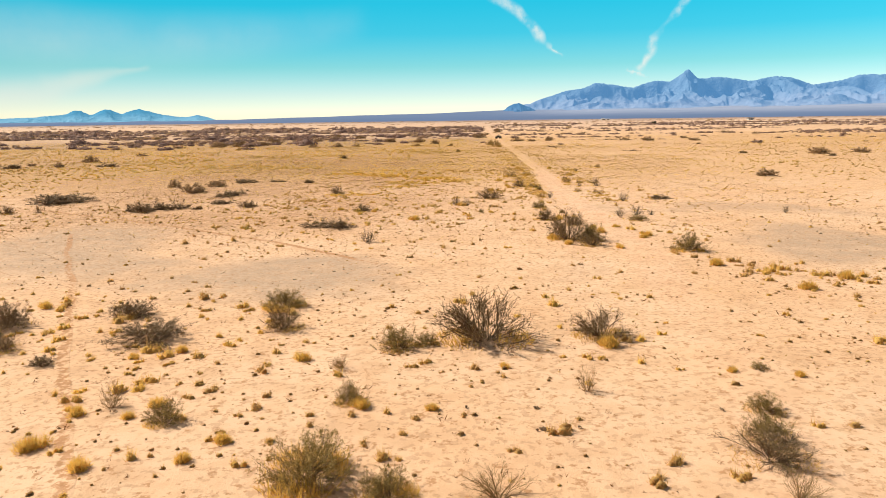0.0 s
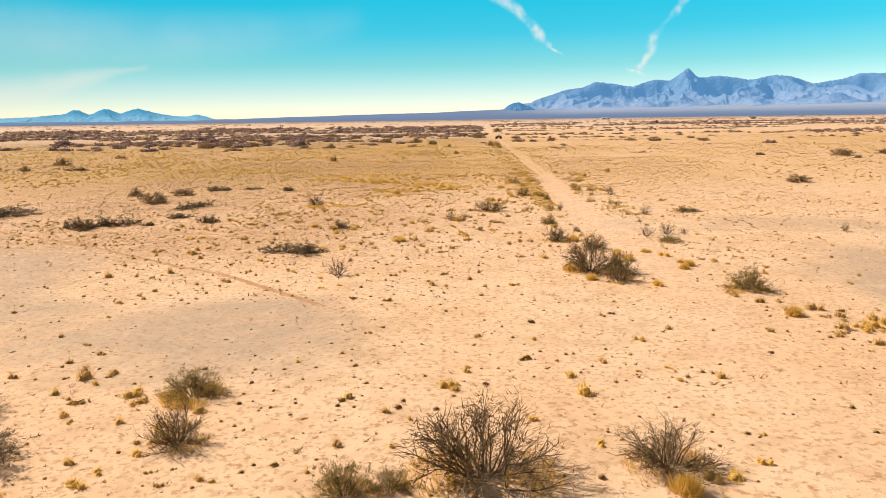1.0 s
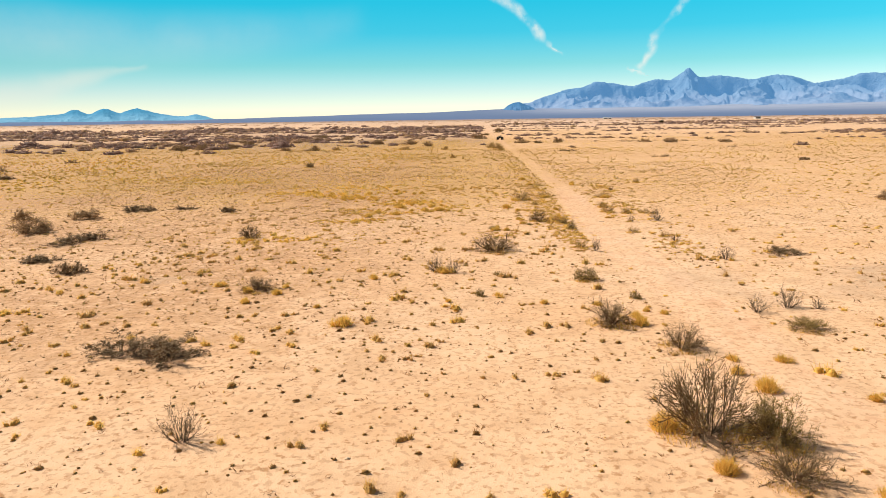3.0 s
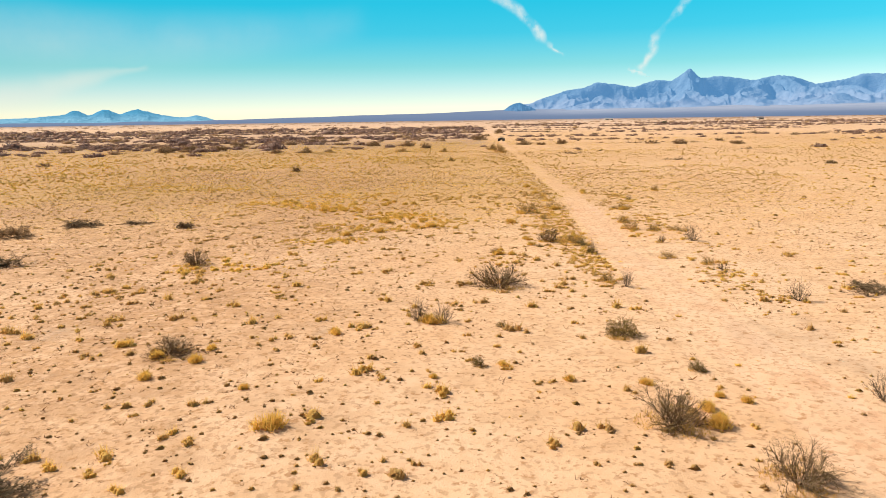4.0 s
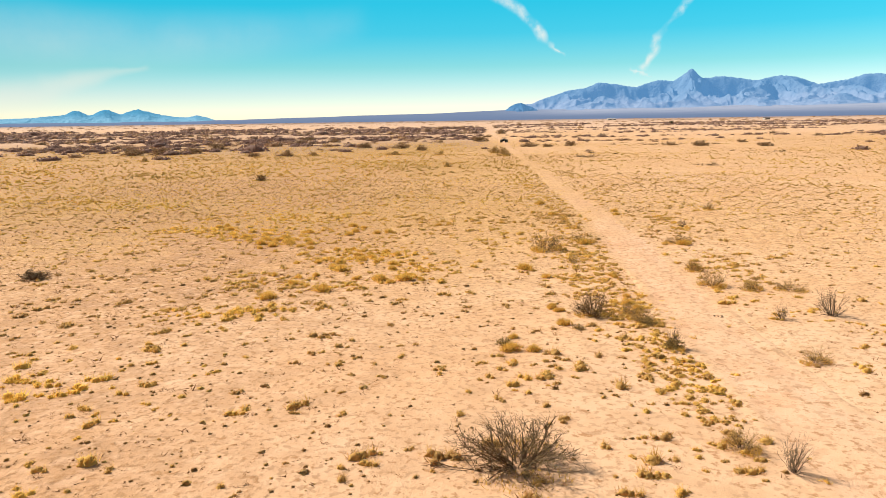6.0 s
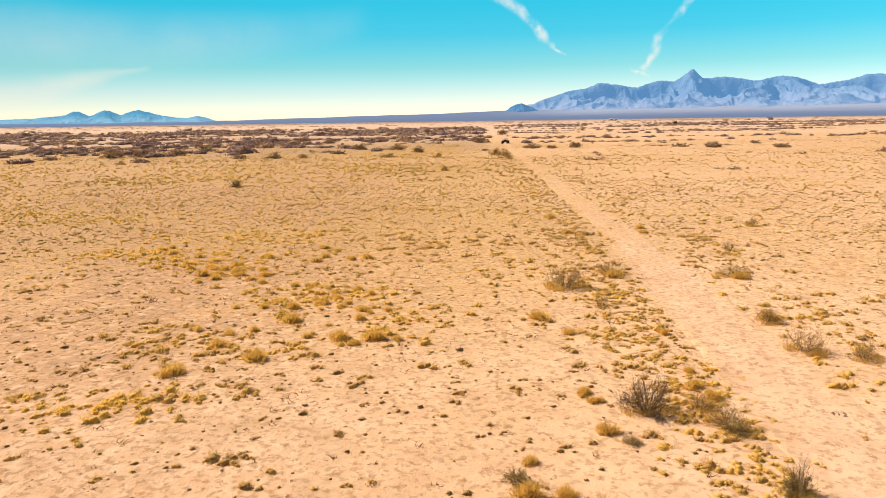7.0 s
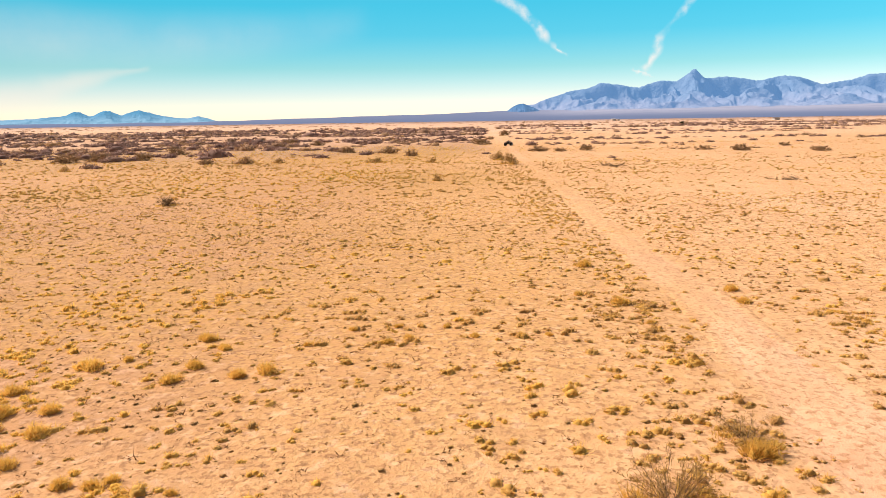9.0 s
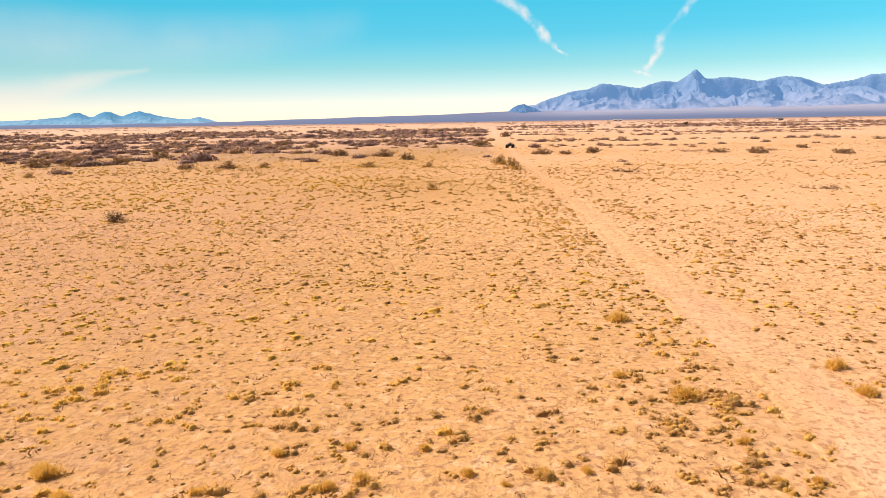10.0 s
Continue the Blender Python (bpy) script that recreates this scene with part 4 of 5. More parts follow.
TUFTS_E = [
    (-1.9, 61.3, 0.3), (-1.5, 61.3, 0.25), (-1.3, 61.4, 0.23), (-0.9, 60.9, 0.2), (-2.2, 60.8, 0.15),
    (-1.3, 60.5, 0.21), (-1.0, 60.2, 0.28), (-0.6, 60.3, 0.28), (-0.4, 61.1, 0.17), (-0.0, 60.6, 0.33),
    (0.4, 60.1, 0.32), (-0.3, 60.4, 0.21), (-1.7, 60.2, 0.21), (-1.5, 60.2, 0.18), (-1.0, 59.6, 0.24),
    (-0.8, 59.8, 0.18), (-0.4, 59.7, 0.35), (-0.7, 59.2, 0.36), (-0.1, 59.1, 0.25), (-0.2, 58.8, 0.24),
    (-0.2, 58.6, 0.12), (-1.4, 58.7, 0.4), (-2.2, 58.8, 0.28), (-0.7, 58.5, 0.17), (0.4, 58.4, 0.35),
    (0.6, 58.7, 0.16), (1.0, 58.4, 0.25), (-1.6, 58.3, 0.19), (-2.9, 58.8, 0.24), (0.6, 58.2, 0.19),
    (-2.2, 59.2, 0.19),
]

GREYBUSH = [(3.34, 50.1, 0.42, 0.2), (6.79, 51.44, 0.51, 0.21), (6.85, 49.65, 0.5, 0.24), (5.16, 51.11, 0.33, 0.13)]
TUFTS_E += [(3.48, 49.7, 0.43), (3.95, 49.69, 0.33), (4.86, 53.12, 0.26), (4.99, 52.71, 0.21), (6.98, 52.82, 0.33), (3.61, 50.6, 0.24), (4.89, 51.55, 0.35)]
golden = SALTBUSH[9:11] + [(-4.3, 18.5, 1.25, 0.55)]
STRAWBUSH = [
    (5.8, 60.7, 1.1, 0.72), (7.4, 62.4, 0.85, 0.4), (9.7, 55.1, 0.75, 0.5), (9.9, 57.2, 0.6, 0.38), (10.6, 54.6, 0.6, 0.38),
    (11.0, 62.0, 0.95, 0.36), (6.8, 51.8, 0.65, 0.34), (15.8, 71.8, 0.6, 0.42), (6.4, 58.8, 0.45, 0.28), (11.6, 54.4, 0.8, 0.3),
    (9.4, 48.8, 0.6, 0.3), (6.6, 52.4, 0.5, 0.3), (6.4, 45.1, 0.5, 0.36), (10.4, 47.6, 0.55, 0.3),
]
SPINDLY += [(-3.1, 28.8, 0.7, 0.5), (10.5, 46.5, 0.45, 0.26), (10.1, 51.7, 0.42, 0.3), (6.9, 49.7, 0.35, 0.4), (12.5, 66.0, 0.4, 0.3)]
dusky = SALTBUSH[3:7]
copies([grow_mesquite(100 + k, "dark bare-branched mesquite bush with straw grass at its foot, on sand") for k in range(5)], MESQUITE + SALTBUSH[:1], 1)
copies([grow_saltbush(220 + k, "rounded olive bush grown through with golden straw", 7000, 1500, 56, 0.085, None, 0.40) for k in range(2)], golden, 12)
copies([grow_saltbush(240 + k, "dark smoky grey saltbush spreading low over pale sand", 7500, 200, 64, 0.085, SMOKE) for k in range(2)], dusky, 13)
copies([grow_saltbush(250 + k, "wispy straw-yellow bush with thin grey twigs beside the track", 2000, 900, 40, 0.10, GOLD_LEAF, 0.30) for k in range(4)], STRAWBUSH, 16, 1.1)
copies([grow_saltbush(200 + k, "dense grey-olive saltbush mixed with yellow straw, on pale sand") for k in range(4)], SALTBUSH[1:3] + SALTBUSH[7:9] + SALTBUSH[11:21] + GREYBUSH, 2)
copies([grow_saltbush(230 + k, "rounded grey-brown bush standing in yellow grass", 3000, 60, 24, 0.16, DUSK) for k in range(3)], SALTMID[:10] + SALTMID[16:] + SALTFAR[1:], 3, 1.12)
copies([grow_saltbush(235 + k, "pale straw-coloured bush at the edge of dark brush", 2400, 400, 20, 0.16, GOLD_LEAF, 0.4) for k in range(2)], SALTMID[10:16] + SALTFAR[:1], 17, 1.15)
copies([grow_low(300 + k, "low dark grey scrub spreading flat over the sand") for k in range(3)], LOW, 4, 1.2)
copies([grow_low(320 + k, "low dark grey scrub far off on the flats", 6, 1800) for k in range(2)], LOWFAR, 14, 1.2)
copies([grow_spindly(400 + k, "small spindly dry shrub with dark grey bare stems") for k in range(4)], [r for r in SPINDLY if r[1] > 20 and r[:2] not in ((9.4, 54.7), (10.3, 46.7))], 5, 1.25)
copies([grow_spindly(410 + k, "small tan dry shrub with thin upright stems on sand", TAN_STEM, TAN_STEM) for k in range(3)], [r for r in SPINDLY if r[1] <= 20], 15, 1.15)


def set_tufts():
    rng = np.random.default_rng(6)
    kinds = []
    for k in range(7):
        v, t = tuft_arrays(rng, 8, 6, 700, 0.27, 0.018)
        kinds.append(mesh_of("grass_tuft", v, t, STRAW, None, True))
    for k, (x, y, wide) in enumerate(TUFTS_A + TUFTS_B + TUFTS_C + TUFTS_D + TUFTS_E):
        ob = new("grass_tuft", kinds[k % 7])
        ob.matrix_basis = Matrix.Translation((x, y, lie(x, y))) @ Matrix.Rotation(rng.uniform(0, 6.28), 4, "Z") @ Matrix.Diagonal((min(wide * 1.1, 0.56), min(wide * 1.1, 0.56), min(wide * 1.1, 0.56) * (1.5 if y < 40 else 1.35), 1))
        tagged(ob, "golden-yellow dry bunchgrass tuft on bare sand", "grass", "bunchgrass tufts")


set_tufts()


# ---- grass past counting ----
def scatter(name, label, x, y, wide, tint, kinds, mat, category, sink=0.0, lift=1.0):
    """One mesh of many small plants: kinds are (corners, triangles) one metre wide."""
    rng = np.random.default_rng(len(x))
    which = rng.integers(0, len(kinds), len(x))
    z = height(x, y) - sink
    VV, TT, AA, base = [], [], [], 0
    for k, (v, t) in enumerate(kinds):
        sel = np.nonzero(which == k)[0]
        if not len(sel):
            continue
        a, s = rng.uniform(0, 2 * math.pi, len(sel)), wide[sel]
        c, si = np.cos(a)[:, None], np.sin(a)[:, None]
        px = (v[:, 0] * c - v[:, 1] * si) * s[:, None] + x[sel][:, None]
        py = (v[:, 0] * si + v[:, 1] * c) * s[:, None] + y[sel][:, None]
        pz = v[:, 2] * s[:, None] * (rng.uniform(0.75, 1.2, len(sel)) * (lift * np.ones(len(x)))[sel])[:, None] + z[sel][:, None]
        VV.append(np.stack([px, py, pz], -1).reshape(-1, 3))
        TT.append((t[None] + (base + np.arange(len(sel)) * len(v))[:, None, None]).reshape(-1, 3))
        AA.append(np.repeat(tint[sel], len(v)))
        base += len(sel) * len(v)
    me = mesh_of(name, np.concatenate(VV), np.concatenate(TT), mat, {"tint": np.concatenate(AA)}, True)
    tagged(new(name, me), label, category, kind="stuff")


GOLDEN = ((-8.5, 66.5, 6.5, 1.4, -0.35), (-1.2, 56.6, 4.2, 2.0, 0.1), (-0.6, 60.0, 2.2, 1.3, 0.2), (-5.6, 64.6, 2.6, 1.5, -0.3), (3.4, 48.2, 1.2, 1.5, 0.0), (-6.0, 47.8, 2.2, 0.7, 0.0), (-8.2, 44.4, 1.6, 0.7, 0.3), (-0.2, 57.3, 2.6, 1.1, 0.0), (-5.4, 63.8, 2.6, 0.9, -0.4), (-23, 79.0, 12.0, 3.0, -0.3), (11.5, 21.5, 2.2, 2.2, 0.5), (-3.0, 53.0, 2.5, 1.2, 0.2))


def golden_at(x, y):
    """Where yellow bunchgrass stands thick."""
    best = np.zeros(np.shape(x))
    for cx, cy, rx, ry, turn in GOLDEN:
        c, s = math.cos(turn), math.sin(turn)
        u, v = ((x - cx) * c + (y - cy) * s) / rx, (-(x - cx) * s + (y - cy) * c) / ry
        best = np.maximum(best, 1 - smooth(0.4, 1.25, np.hypot(u, v) + 0.35 * vnoise(x, y, 1.5, 57)))
    return best * np.clip(0.55 + 0.9 * vnoise(x, y, 1.3, 58), 0, 1.2)


def grass_density(x, y):
    """Tufts to the square metre."""
    off = x - track_x(y)
    d = 0.8 + 0.4 * vnoise(x, y, 5, 51) + 1.3 * smooth(42, 62, y + 5 * vnoise(x, y, 9, 52)) + 1.9 * smooth(60, 75, y) + 1.3 * smooth(-1, -6, x) * (1 - smooth(18, 22, y)) + 1.1 * smooth(6, 0, x) * smooth(30, 36, y) + 1.0 * smooth(64, 80, y)
    d = d * np.clip(1 + 0.5 * vnoise(x, y, 2.2, 53) + 0.3 * vnoise(x, y, 1.1, 59), 0.1, 3)
    d = d + 4.0 * np.exp(-((off + 2.3 + 0.35 * vnoise(x, y, 6, 54)) / 0.95) ** 2) * smooth(42, 47, y) * (1 - smooth(95, 125, y)) * np.clip(0.8 + 0.5 * vnoise(x, y, 2.5, 55), 0.2, 2)
    d = d + 14.0 * golden_at(x, y)
    d = d + 4.5 * np.exp(-((off - 2.3) / 0.8) ** 2) * smooth(36, 46, y) * (1 - smooth(80, 110, y)) * (0.5 + 0.7 * vnoise(x, y, 4, 56))
    d = d * (1 - 0.93 * silt_at(x, y)) * (1 - (0.9 - 0.55 * smooth(62, 85, y)) * (1 - smooth(0.35, 1.0, np.abs(off) / track_half(y))))
    bare = smooth(21, 23, y) * (1 - smooth(29, 33, y)) * smooth(-9, -3, x) * (1 - smooth(4, 8, x))
    return np.clip((0.8 + 0.35 * smooth(52, 66, y)) * d * (1 - 0.5 * bare), 0, 14)


def sow(rng, x0, x1, y0, y1, most, density):
    n = int((x1 - x0) * (y1 - y0) * most)
    x, y = rng.uniform(x0, x1, n), rng.uniform(y0, y1, n)
    keep = rng.uniform(0, most, n) < density(x, y)
    return x[keep], y[keep]


def in_view(x, y, wide=0.74):
    return np.abs(x) < 6 + wide * np.maximum(y, 4)


SPRIG = plant_material("brown_sprigs", (0.38, 0.215, 0.09), (0.66, 0.42, 0.18), tip=(0.88, 0.58, 0.16), through_light=0.45)
LITTER = plant_material("dead_litter", (0.19, 0.09, 0.035), (0.36, 0.195, 0.075))


def set_grass():
    rng = np.random.default_rng(7)
    fine = [tuft_arrays(rng, 3, 5, 60, 0.21, 0.02) for _ in range(8)]
    rough = [tuft_arrays(rng, 1, 5, 4, 0.19, 0.05) for _ in range(6)]
    stubs = [stub_arrays(rng, 7) for _ in range(6)]
    x, y = sow(rng, -30, 30, 5, 96, 14, grass_density)
    k = in_view(x, y)
    x, y = x[k], y[k]
    tint = np.clip(0.22 + 0.1 * (1 - smooth(40, 60, y)) + 0.45 * vnoise(x, y, 4, 61) + 0.2 * grassy_at(x, y) + 0.3 * ochre_at(x, y) + 0.5 * golden_at(x, y) + rng.normal(size=len(x)) * 0.2, 0, 1)
    wide = np.minimum(rng.lognormal(-1.42, 0.42, len(x)) * (1 + 0.3 * golden_at(x, y)), 0.55)
    near = (np.abs(x - 2) < 13) & (y < 72)
    for k, kinds, name, said in ((near, fine, "grass", "small dry tan and ochre grass tufts scattered over sand"), (~near, rough, "grass_cover", "low ochre grass tufts spread over the plain")):
        scatter(name, said, x[k], y[k], wide[k], tint[k], kinds, DRY_GRASS, "grass", 0.0, (1 + 0.9 * (1 - smooth(34, 56, y)) + 0.15 * smooth(58, 76, y))[k])
    # seedlings and scraps of straw on the bare sand
    x, y = sow(rng, -26, 24, 5, 84, 9, lambda a, b: np.clip(2.3 + 1.1 * smooth(26, 34, b) + 3.2 * smooth(4, -4, a) * smooth(22, 32, b) - 0.8 * smooth(48, 60, b) + 2.0 * vnoise(a, b, 4, 81) + 1.2 * vnoise(a, b, 1.3, 82), 0, 8) * (1 - 0.9 * silt_at(a, b)) * (1 + 3 * np.exp(-(to_line(a, b, TRAIL_A) / 0.16) ** 2)) * (1 - 0.45 * (1 - smooth(0.8, 1.3, np.abs(a - track_x(b)) / track_half(b)))))
    k = in_view(x, y)
    x, y = x[k], y[k]
    sprigs = [tuft_arrays(rng, 1, 4, 8, 0.20, 0.045) for _ in range(8)]
    scatter("grass_sprigs", "tiny tan grass sprigs dotted over bare sand", x, y, rng.lognormal(-2.25, 0.4, len(x)), np.clip(rng.normal(size=len(x)) * 0.35 + 0.1, 0, 1), sprigs, SPRIG, "grass", 0.0, 1.2 + 0.9 * (1 - smooth(34, 60, y)))
    # thick low grass along both sides of the track
    def verge(a, b):
        off = a - track_x(b)
        left = (1 + 0.7 * (1 - smooth(60, 68, b))) * np.exp(-((off + 1.85 + 0.4 * vnoise(a, b, 6, 54)) / 0.85) ** 2) * smooth(43, 48, b) * (1 - smooth(100, 128, b)) * np.clip(0.75 + 0.7 * vnoise(a, b, 2.3, 66), 0.08, 1.3)
        right = np.exp(-((off - 2.0 - 0.4 * vnoise(a, b, 5, 67)) / 0.75) ** 2) * smooth(40, 44, b) * (1 - smooth(95, 120, b)) * np.clip(0.1 + 0.9 * vnoise(a, b, 3.2, 68), 0, 1)
        thick = np.zeros(np.shape(a))
        for cx, cy, rx, ry, turn in ((6.55, 48.2, 0.75, 3.2, 0.06), (6.9, 52.6, 0.85, 2.6, -0.05), (6.7, 57.6, 1.0, 3.0, -0.1), (10.3, 45.0, 0.75, 2.2, 0.05), (11.2, 57.6, 0.6, 2.6, -0.1), (12.2, 66.5, 0.6, 3.0, -0.1)):
            c, si = math.cos(turn), math.sin(turn)
            u, v = ((a - cx) * c + (b - cy) * si) / rx, (-(a - cx) * si + (b - cy) * c) / ry
            thick = np.maximum(thick, 1 - smooth(0.6, 1.2, np.hypot(u, v) + 0.3 * vnoise(a, b, 0.8, 77)))
        return np.clip(9 * left + 8 * right + 15 * thick, 0, 28)
    x, y = sow(rng, 3, 16, 40, 128, 28, verge)
    mats = [tuft_arrays(rng, 3, 5, 56, 0.19, 0.022) for _ in range(6)]
    scatter("verge_grass", "thick pale yellow low grass beside the dirt track", x, y, np.minimum(rng.lognormal(-1.32, 0.32, len(x)), 0.46), np.clip(0.45 + 0.35 * vnoise(x, y, 2, 69) + rng.normal(size=len(x)) * 0.15, 0, 1), mats, DRY_GRASS, "grass")
    # stubble and litter
    x, y = sow(rng, -24, 24, 5, 94, 16, lambda a, b: (3.4 + 2.4 * vnoise(a, b, 3, 62) + 6.5 * grassy_at(a, b) + 5.0 * crust_at(a, b)) * (1 - 0.8 * silt_at(a, b)) * (1 - 0.6 * (1 - smooth(0.8, 1.3, np.abs(a - track_x(b)) / track_half(b)))))
    k = in_view(x, y)
    x, y = x[k], y[k]
    scatter("grass_stubble", "dead brown grass stubs and litter on sand", x, y, rng.lognormal(-2.55, 0.35, len(x)), np.zeros(len(x)), stubs, LITTER, "grass")
    # the grass plain farther off
    x, y = sow(rng, -130, 150, 40, 185, 5.0, lambda a, b: (2.5 + 1.9 * ochre_at(a, b)) * smooth(36, 62, b) * (1 - 0.6 * smooth(120, 150, b)) * np.clip(0.8 + 0.5 * vnoise(a, b, 7, 63) + 0.3 * vnoise(a, b, 1.6, 65), 0.05, 2) * (0.35 + 0.65 * grassy_at(a, b)) * (1 - (0.9 - 0.35 * (1 - smooth(130, 165, b))) * (1 - smooth(0.5, 1.2, np.abs(a - track_x(b)) / track_half(b)))))
    k = in_view(x, y, 0.67) & ~((np.abs(x) < 30) & (y < 96))
    x, y = x[k], y[k]
    tint = np.clip(0.3 + 0.4 * vnoise(x, y, 9, 64) + 0.2 * grassy_at(x, y) + 0.3 * ochre_at(x, y), 0, 1)
    scatter("grass_plain", "dense yellow-ochre dry grass over the far plain", x, y, np.minimum(rng.lognormal(-1.0, 0.36, len(x)) * (1 + 0.2 * ochre_at(x, y)), 0.75), tint, rough, DRY_GRASS, "grass", 0.0, 1.2)


def brush_arrays(rng, count, fat=1.0, ring=8):
    """A rounded dark clump: many short leaves over a low dome."""
    V, T = [], []
    a, e = rng.uniform(0, 2 * math.pi, count), np.arcsin(rng.uniform(0.0, 1, count))
    k = rng.uniform(0.55, 1.0, count)
    roots = np.stack([0.5 * k * np.cos(a) * np.cos(e), 0.5 * k * np.sin(a) * np.cos(e), 0.30 * k * np.sin(e)], 1)
    ways = np.stack([np.cos(a), np.sin(a), np.full(count, 0.25)], 1) + rng.normal(size=(count, 3)) * 0.7
    add_spikes(rng, roots, ways, rng.uniform(0.06, 0.13, count), rng.uniform(0.05, 0.09, count) * fat, V, T)
    # the shaded heart of the clump
    base = sum(len(v) for v in V)
    heart = []
    for k, z in ((0.36, -0.05), (0.33, 0.11), (0.18, 0.19)):
        for i in range(ring):
            b = 2 * math.pi * i / ring
            r = k * rng.uniform(0.75, 1.15)
            heart.append((r * math.cos(b), r * math.sin(b), z * rng.uniform(0.8, 1.2)))
    heart.append((0, 0, 0.21))
    for i in range(ring):
        j = (i + 1) % ring
        for q in (0, ring):
            T += [(base + q + i, base + q + j, base + q + ring + j), (base + q + i, base + q + ring + j, base + q + ring + i)]
        T.append((base + 2 * ring + i, base + 2 * ring + j, base + 3 * ring))
    V.append(np.array(heart))
    return np.concatenate(V), np.array(T)


def brush_density(x, y):
    """Dark brush behind the grass plain: thick to the left of the track, in strips to its right."""
    off = x - track_x(y)
    left = belt_at(x, y)
    patch = smooth(-0.05, 0.25, vnoise(x * 0.5, y, 13, 72) + 0.6 * vnoise(x, y, 5, 73))
    right = smooth(150, 185, y) * (1 - smooth(700, 1100, y)) * smooth(1.8, 5, off) * smooth(0.22, 0.42, vnoise(x * 0.3, y, 9, 74))
    return (0.14 * left + 0.03 * smooth(124, 136, y) * smooth(-8, -20, x) * (1 - smooth(165, 190, y))) * patch + 0.11 * right + 0.002 * smooth(120, 150, y) * (1 - smooth(300, 500, y)) * smooth(5, 12, off)


def set_brush():
    rng = np.random.default_rng(8)
    kinds, coarse = [brush_arrays(rng, 84, 1.2) for _ in range(7)], [brush_arrays(rng, 20, 2.0, 5) for _ in range(5)]
    x, y = sow(rng, -330, 330, 126, 560, 0.2, brush_density)
    k = in_view(x, y, 0.7)
    x, y = x[k], y[k]
    wide = rng.lognormal(0.5, 0.36, len(x)) * (1 + 0.5 * smooth(200, 400, y)) * (1 - 0.25 * smooth(0, 6, x - track_x(y)))
    tint, k = np.clip(rng.normal(size=len(x)) * 0.3 + 0.3 * vnoise(x, y, 8, 76), 0, 1), y < 215
    scatter("brush", "belt of dark grey-brown desert brush beyond the grass plain", x[k], y[k], wide[k], tint[k], kinds, FAR_BRUSH, "brush", 0.05)
    scatter("brush_belt", "dark mauve-brown brush in strips across the flats", x[~k], y[~k], wide[~k], tint[~k], coarse, FAR_BRUSH, "brush", 0.05)
    small = [(v * (1.3, 1.0, 0.6), t) for v, t in (brush_arrays(rng, 12, 2.4, 5) for _ in range(5))]
    x, y = sow(rng, -1000, 1000, 520, 1500, 0.004, lambda a, b: 0.003 * smooth(0.05, 0.3, vnoise(a * 0.22, b, 36, 75)))
    k = in_view(x, y, 0.68)
    x, y = x[k], y[k]
    scatter("far_brush", "thin dark lines of brush far across the flats", x, y, rng.lognormal(1.2, 0.3, len(x)), np.full(len(x), 0.5), small, FAR_BRUSH, "brush", 0.05)


set_grass()
set_brush()


def pebble_arrays(rng):
    a = np.linspace(0, 2 * math.pi, 5, endpoint=False) + rng.uniform(0, 0.5, 5)
    rim = np.stack([0.5 * np.cos(a), 0.5 * np.sin(a), np.full(5, 0.05)], 1) * rng.uniform(0.75, 1.2, (5, 1))
    v = np.concatenate([rim, [(rng.normal() * 0.1, rng.normal() * 0.1, 0.34), (0, 0, -0.2)]])
    t = [(i, (i + 1) % 5, 5) for i in range(5)] + [((i + 1) % 5, i, 6) for i in range(5)]
    return v, np.array(t)


def set_pebbles():
    rng = np.random.default_rng(10)
    kinds = [pebble_arrays(rng) for _ in range(6)]
    x, y = sow(rng, -20, 22, 14, 44, 2.4, lambda a, b: 2.2 * silt_at(a, b) + 0.06)
    scatter("pebbles", "small pale pebbles scattered over grey silt", x, y, rng.lognormal(-2.9, 0.35, len(x)), np.zeros(len(x)), kinds, PEBBLE, "pebbles")


PEBBLE = plant_material("pale_pebble", (0.42, 0.30, 0.20), (0.72, 0.56, 0.40))
set_pebbles()


# ---- scraps of dead wood on the bare sand ----
SCRAPS = ((1.57, 10.52, 0.27, 9), (1.59, 11.42, 0.16, 4), (0.38, 11.46, 0.08, 3), (2.16, 10.62, 0.07, 3), (4.7, 11.23, 0.13, 4), (-6.25, 18.26, 0.3, 4), (8.8, 52.15, 0.3, 5))


def build_scrap(x, y, wide, chips, seed):
    """A few broken dark sticks and bark flakes lying together."""
    rng = np.random.default_rng(seed)
    root = new("dead_wood")
    root.matrix_basis = pose(x, y, lie(x, y) + 0.01)
    for _ in range(chips):
        a, r, turn, size = rng.uniform(0, 6.28), wide / 2 * rng.uniform(0.1, 1), rng.uniform(0, 3.14), wide * rng.uniform(0.18, 0.42)
        c = np.array((r * math.cos(a), 0.7 * r * math.sin(a), 0.012))
        d = np.array((math.cos(turn), math.sin(turn), rng.uniform(0.0, 0.5))) * size / 2
        V, T = [], []
        tube((c - d * (1, 1, 0), c + (0, 0, 0.01), c + d), (0.012, 0.024, 0.008), V, T)
        part("stick", mesh_vt("stick", V, T, BARK), root)
    tagged(root, "broken dark dead sticks lying on bare pale sand", "dead wood", "scraps of dead wood")


for k, (x, y, wide, chips) in enumerate(SCRAPS):
    build_scrap(x, y, wide, chips, 600 + k)


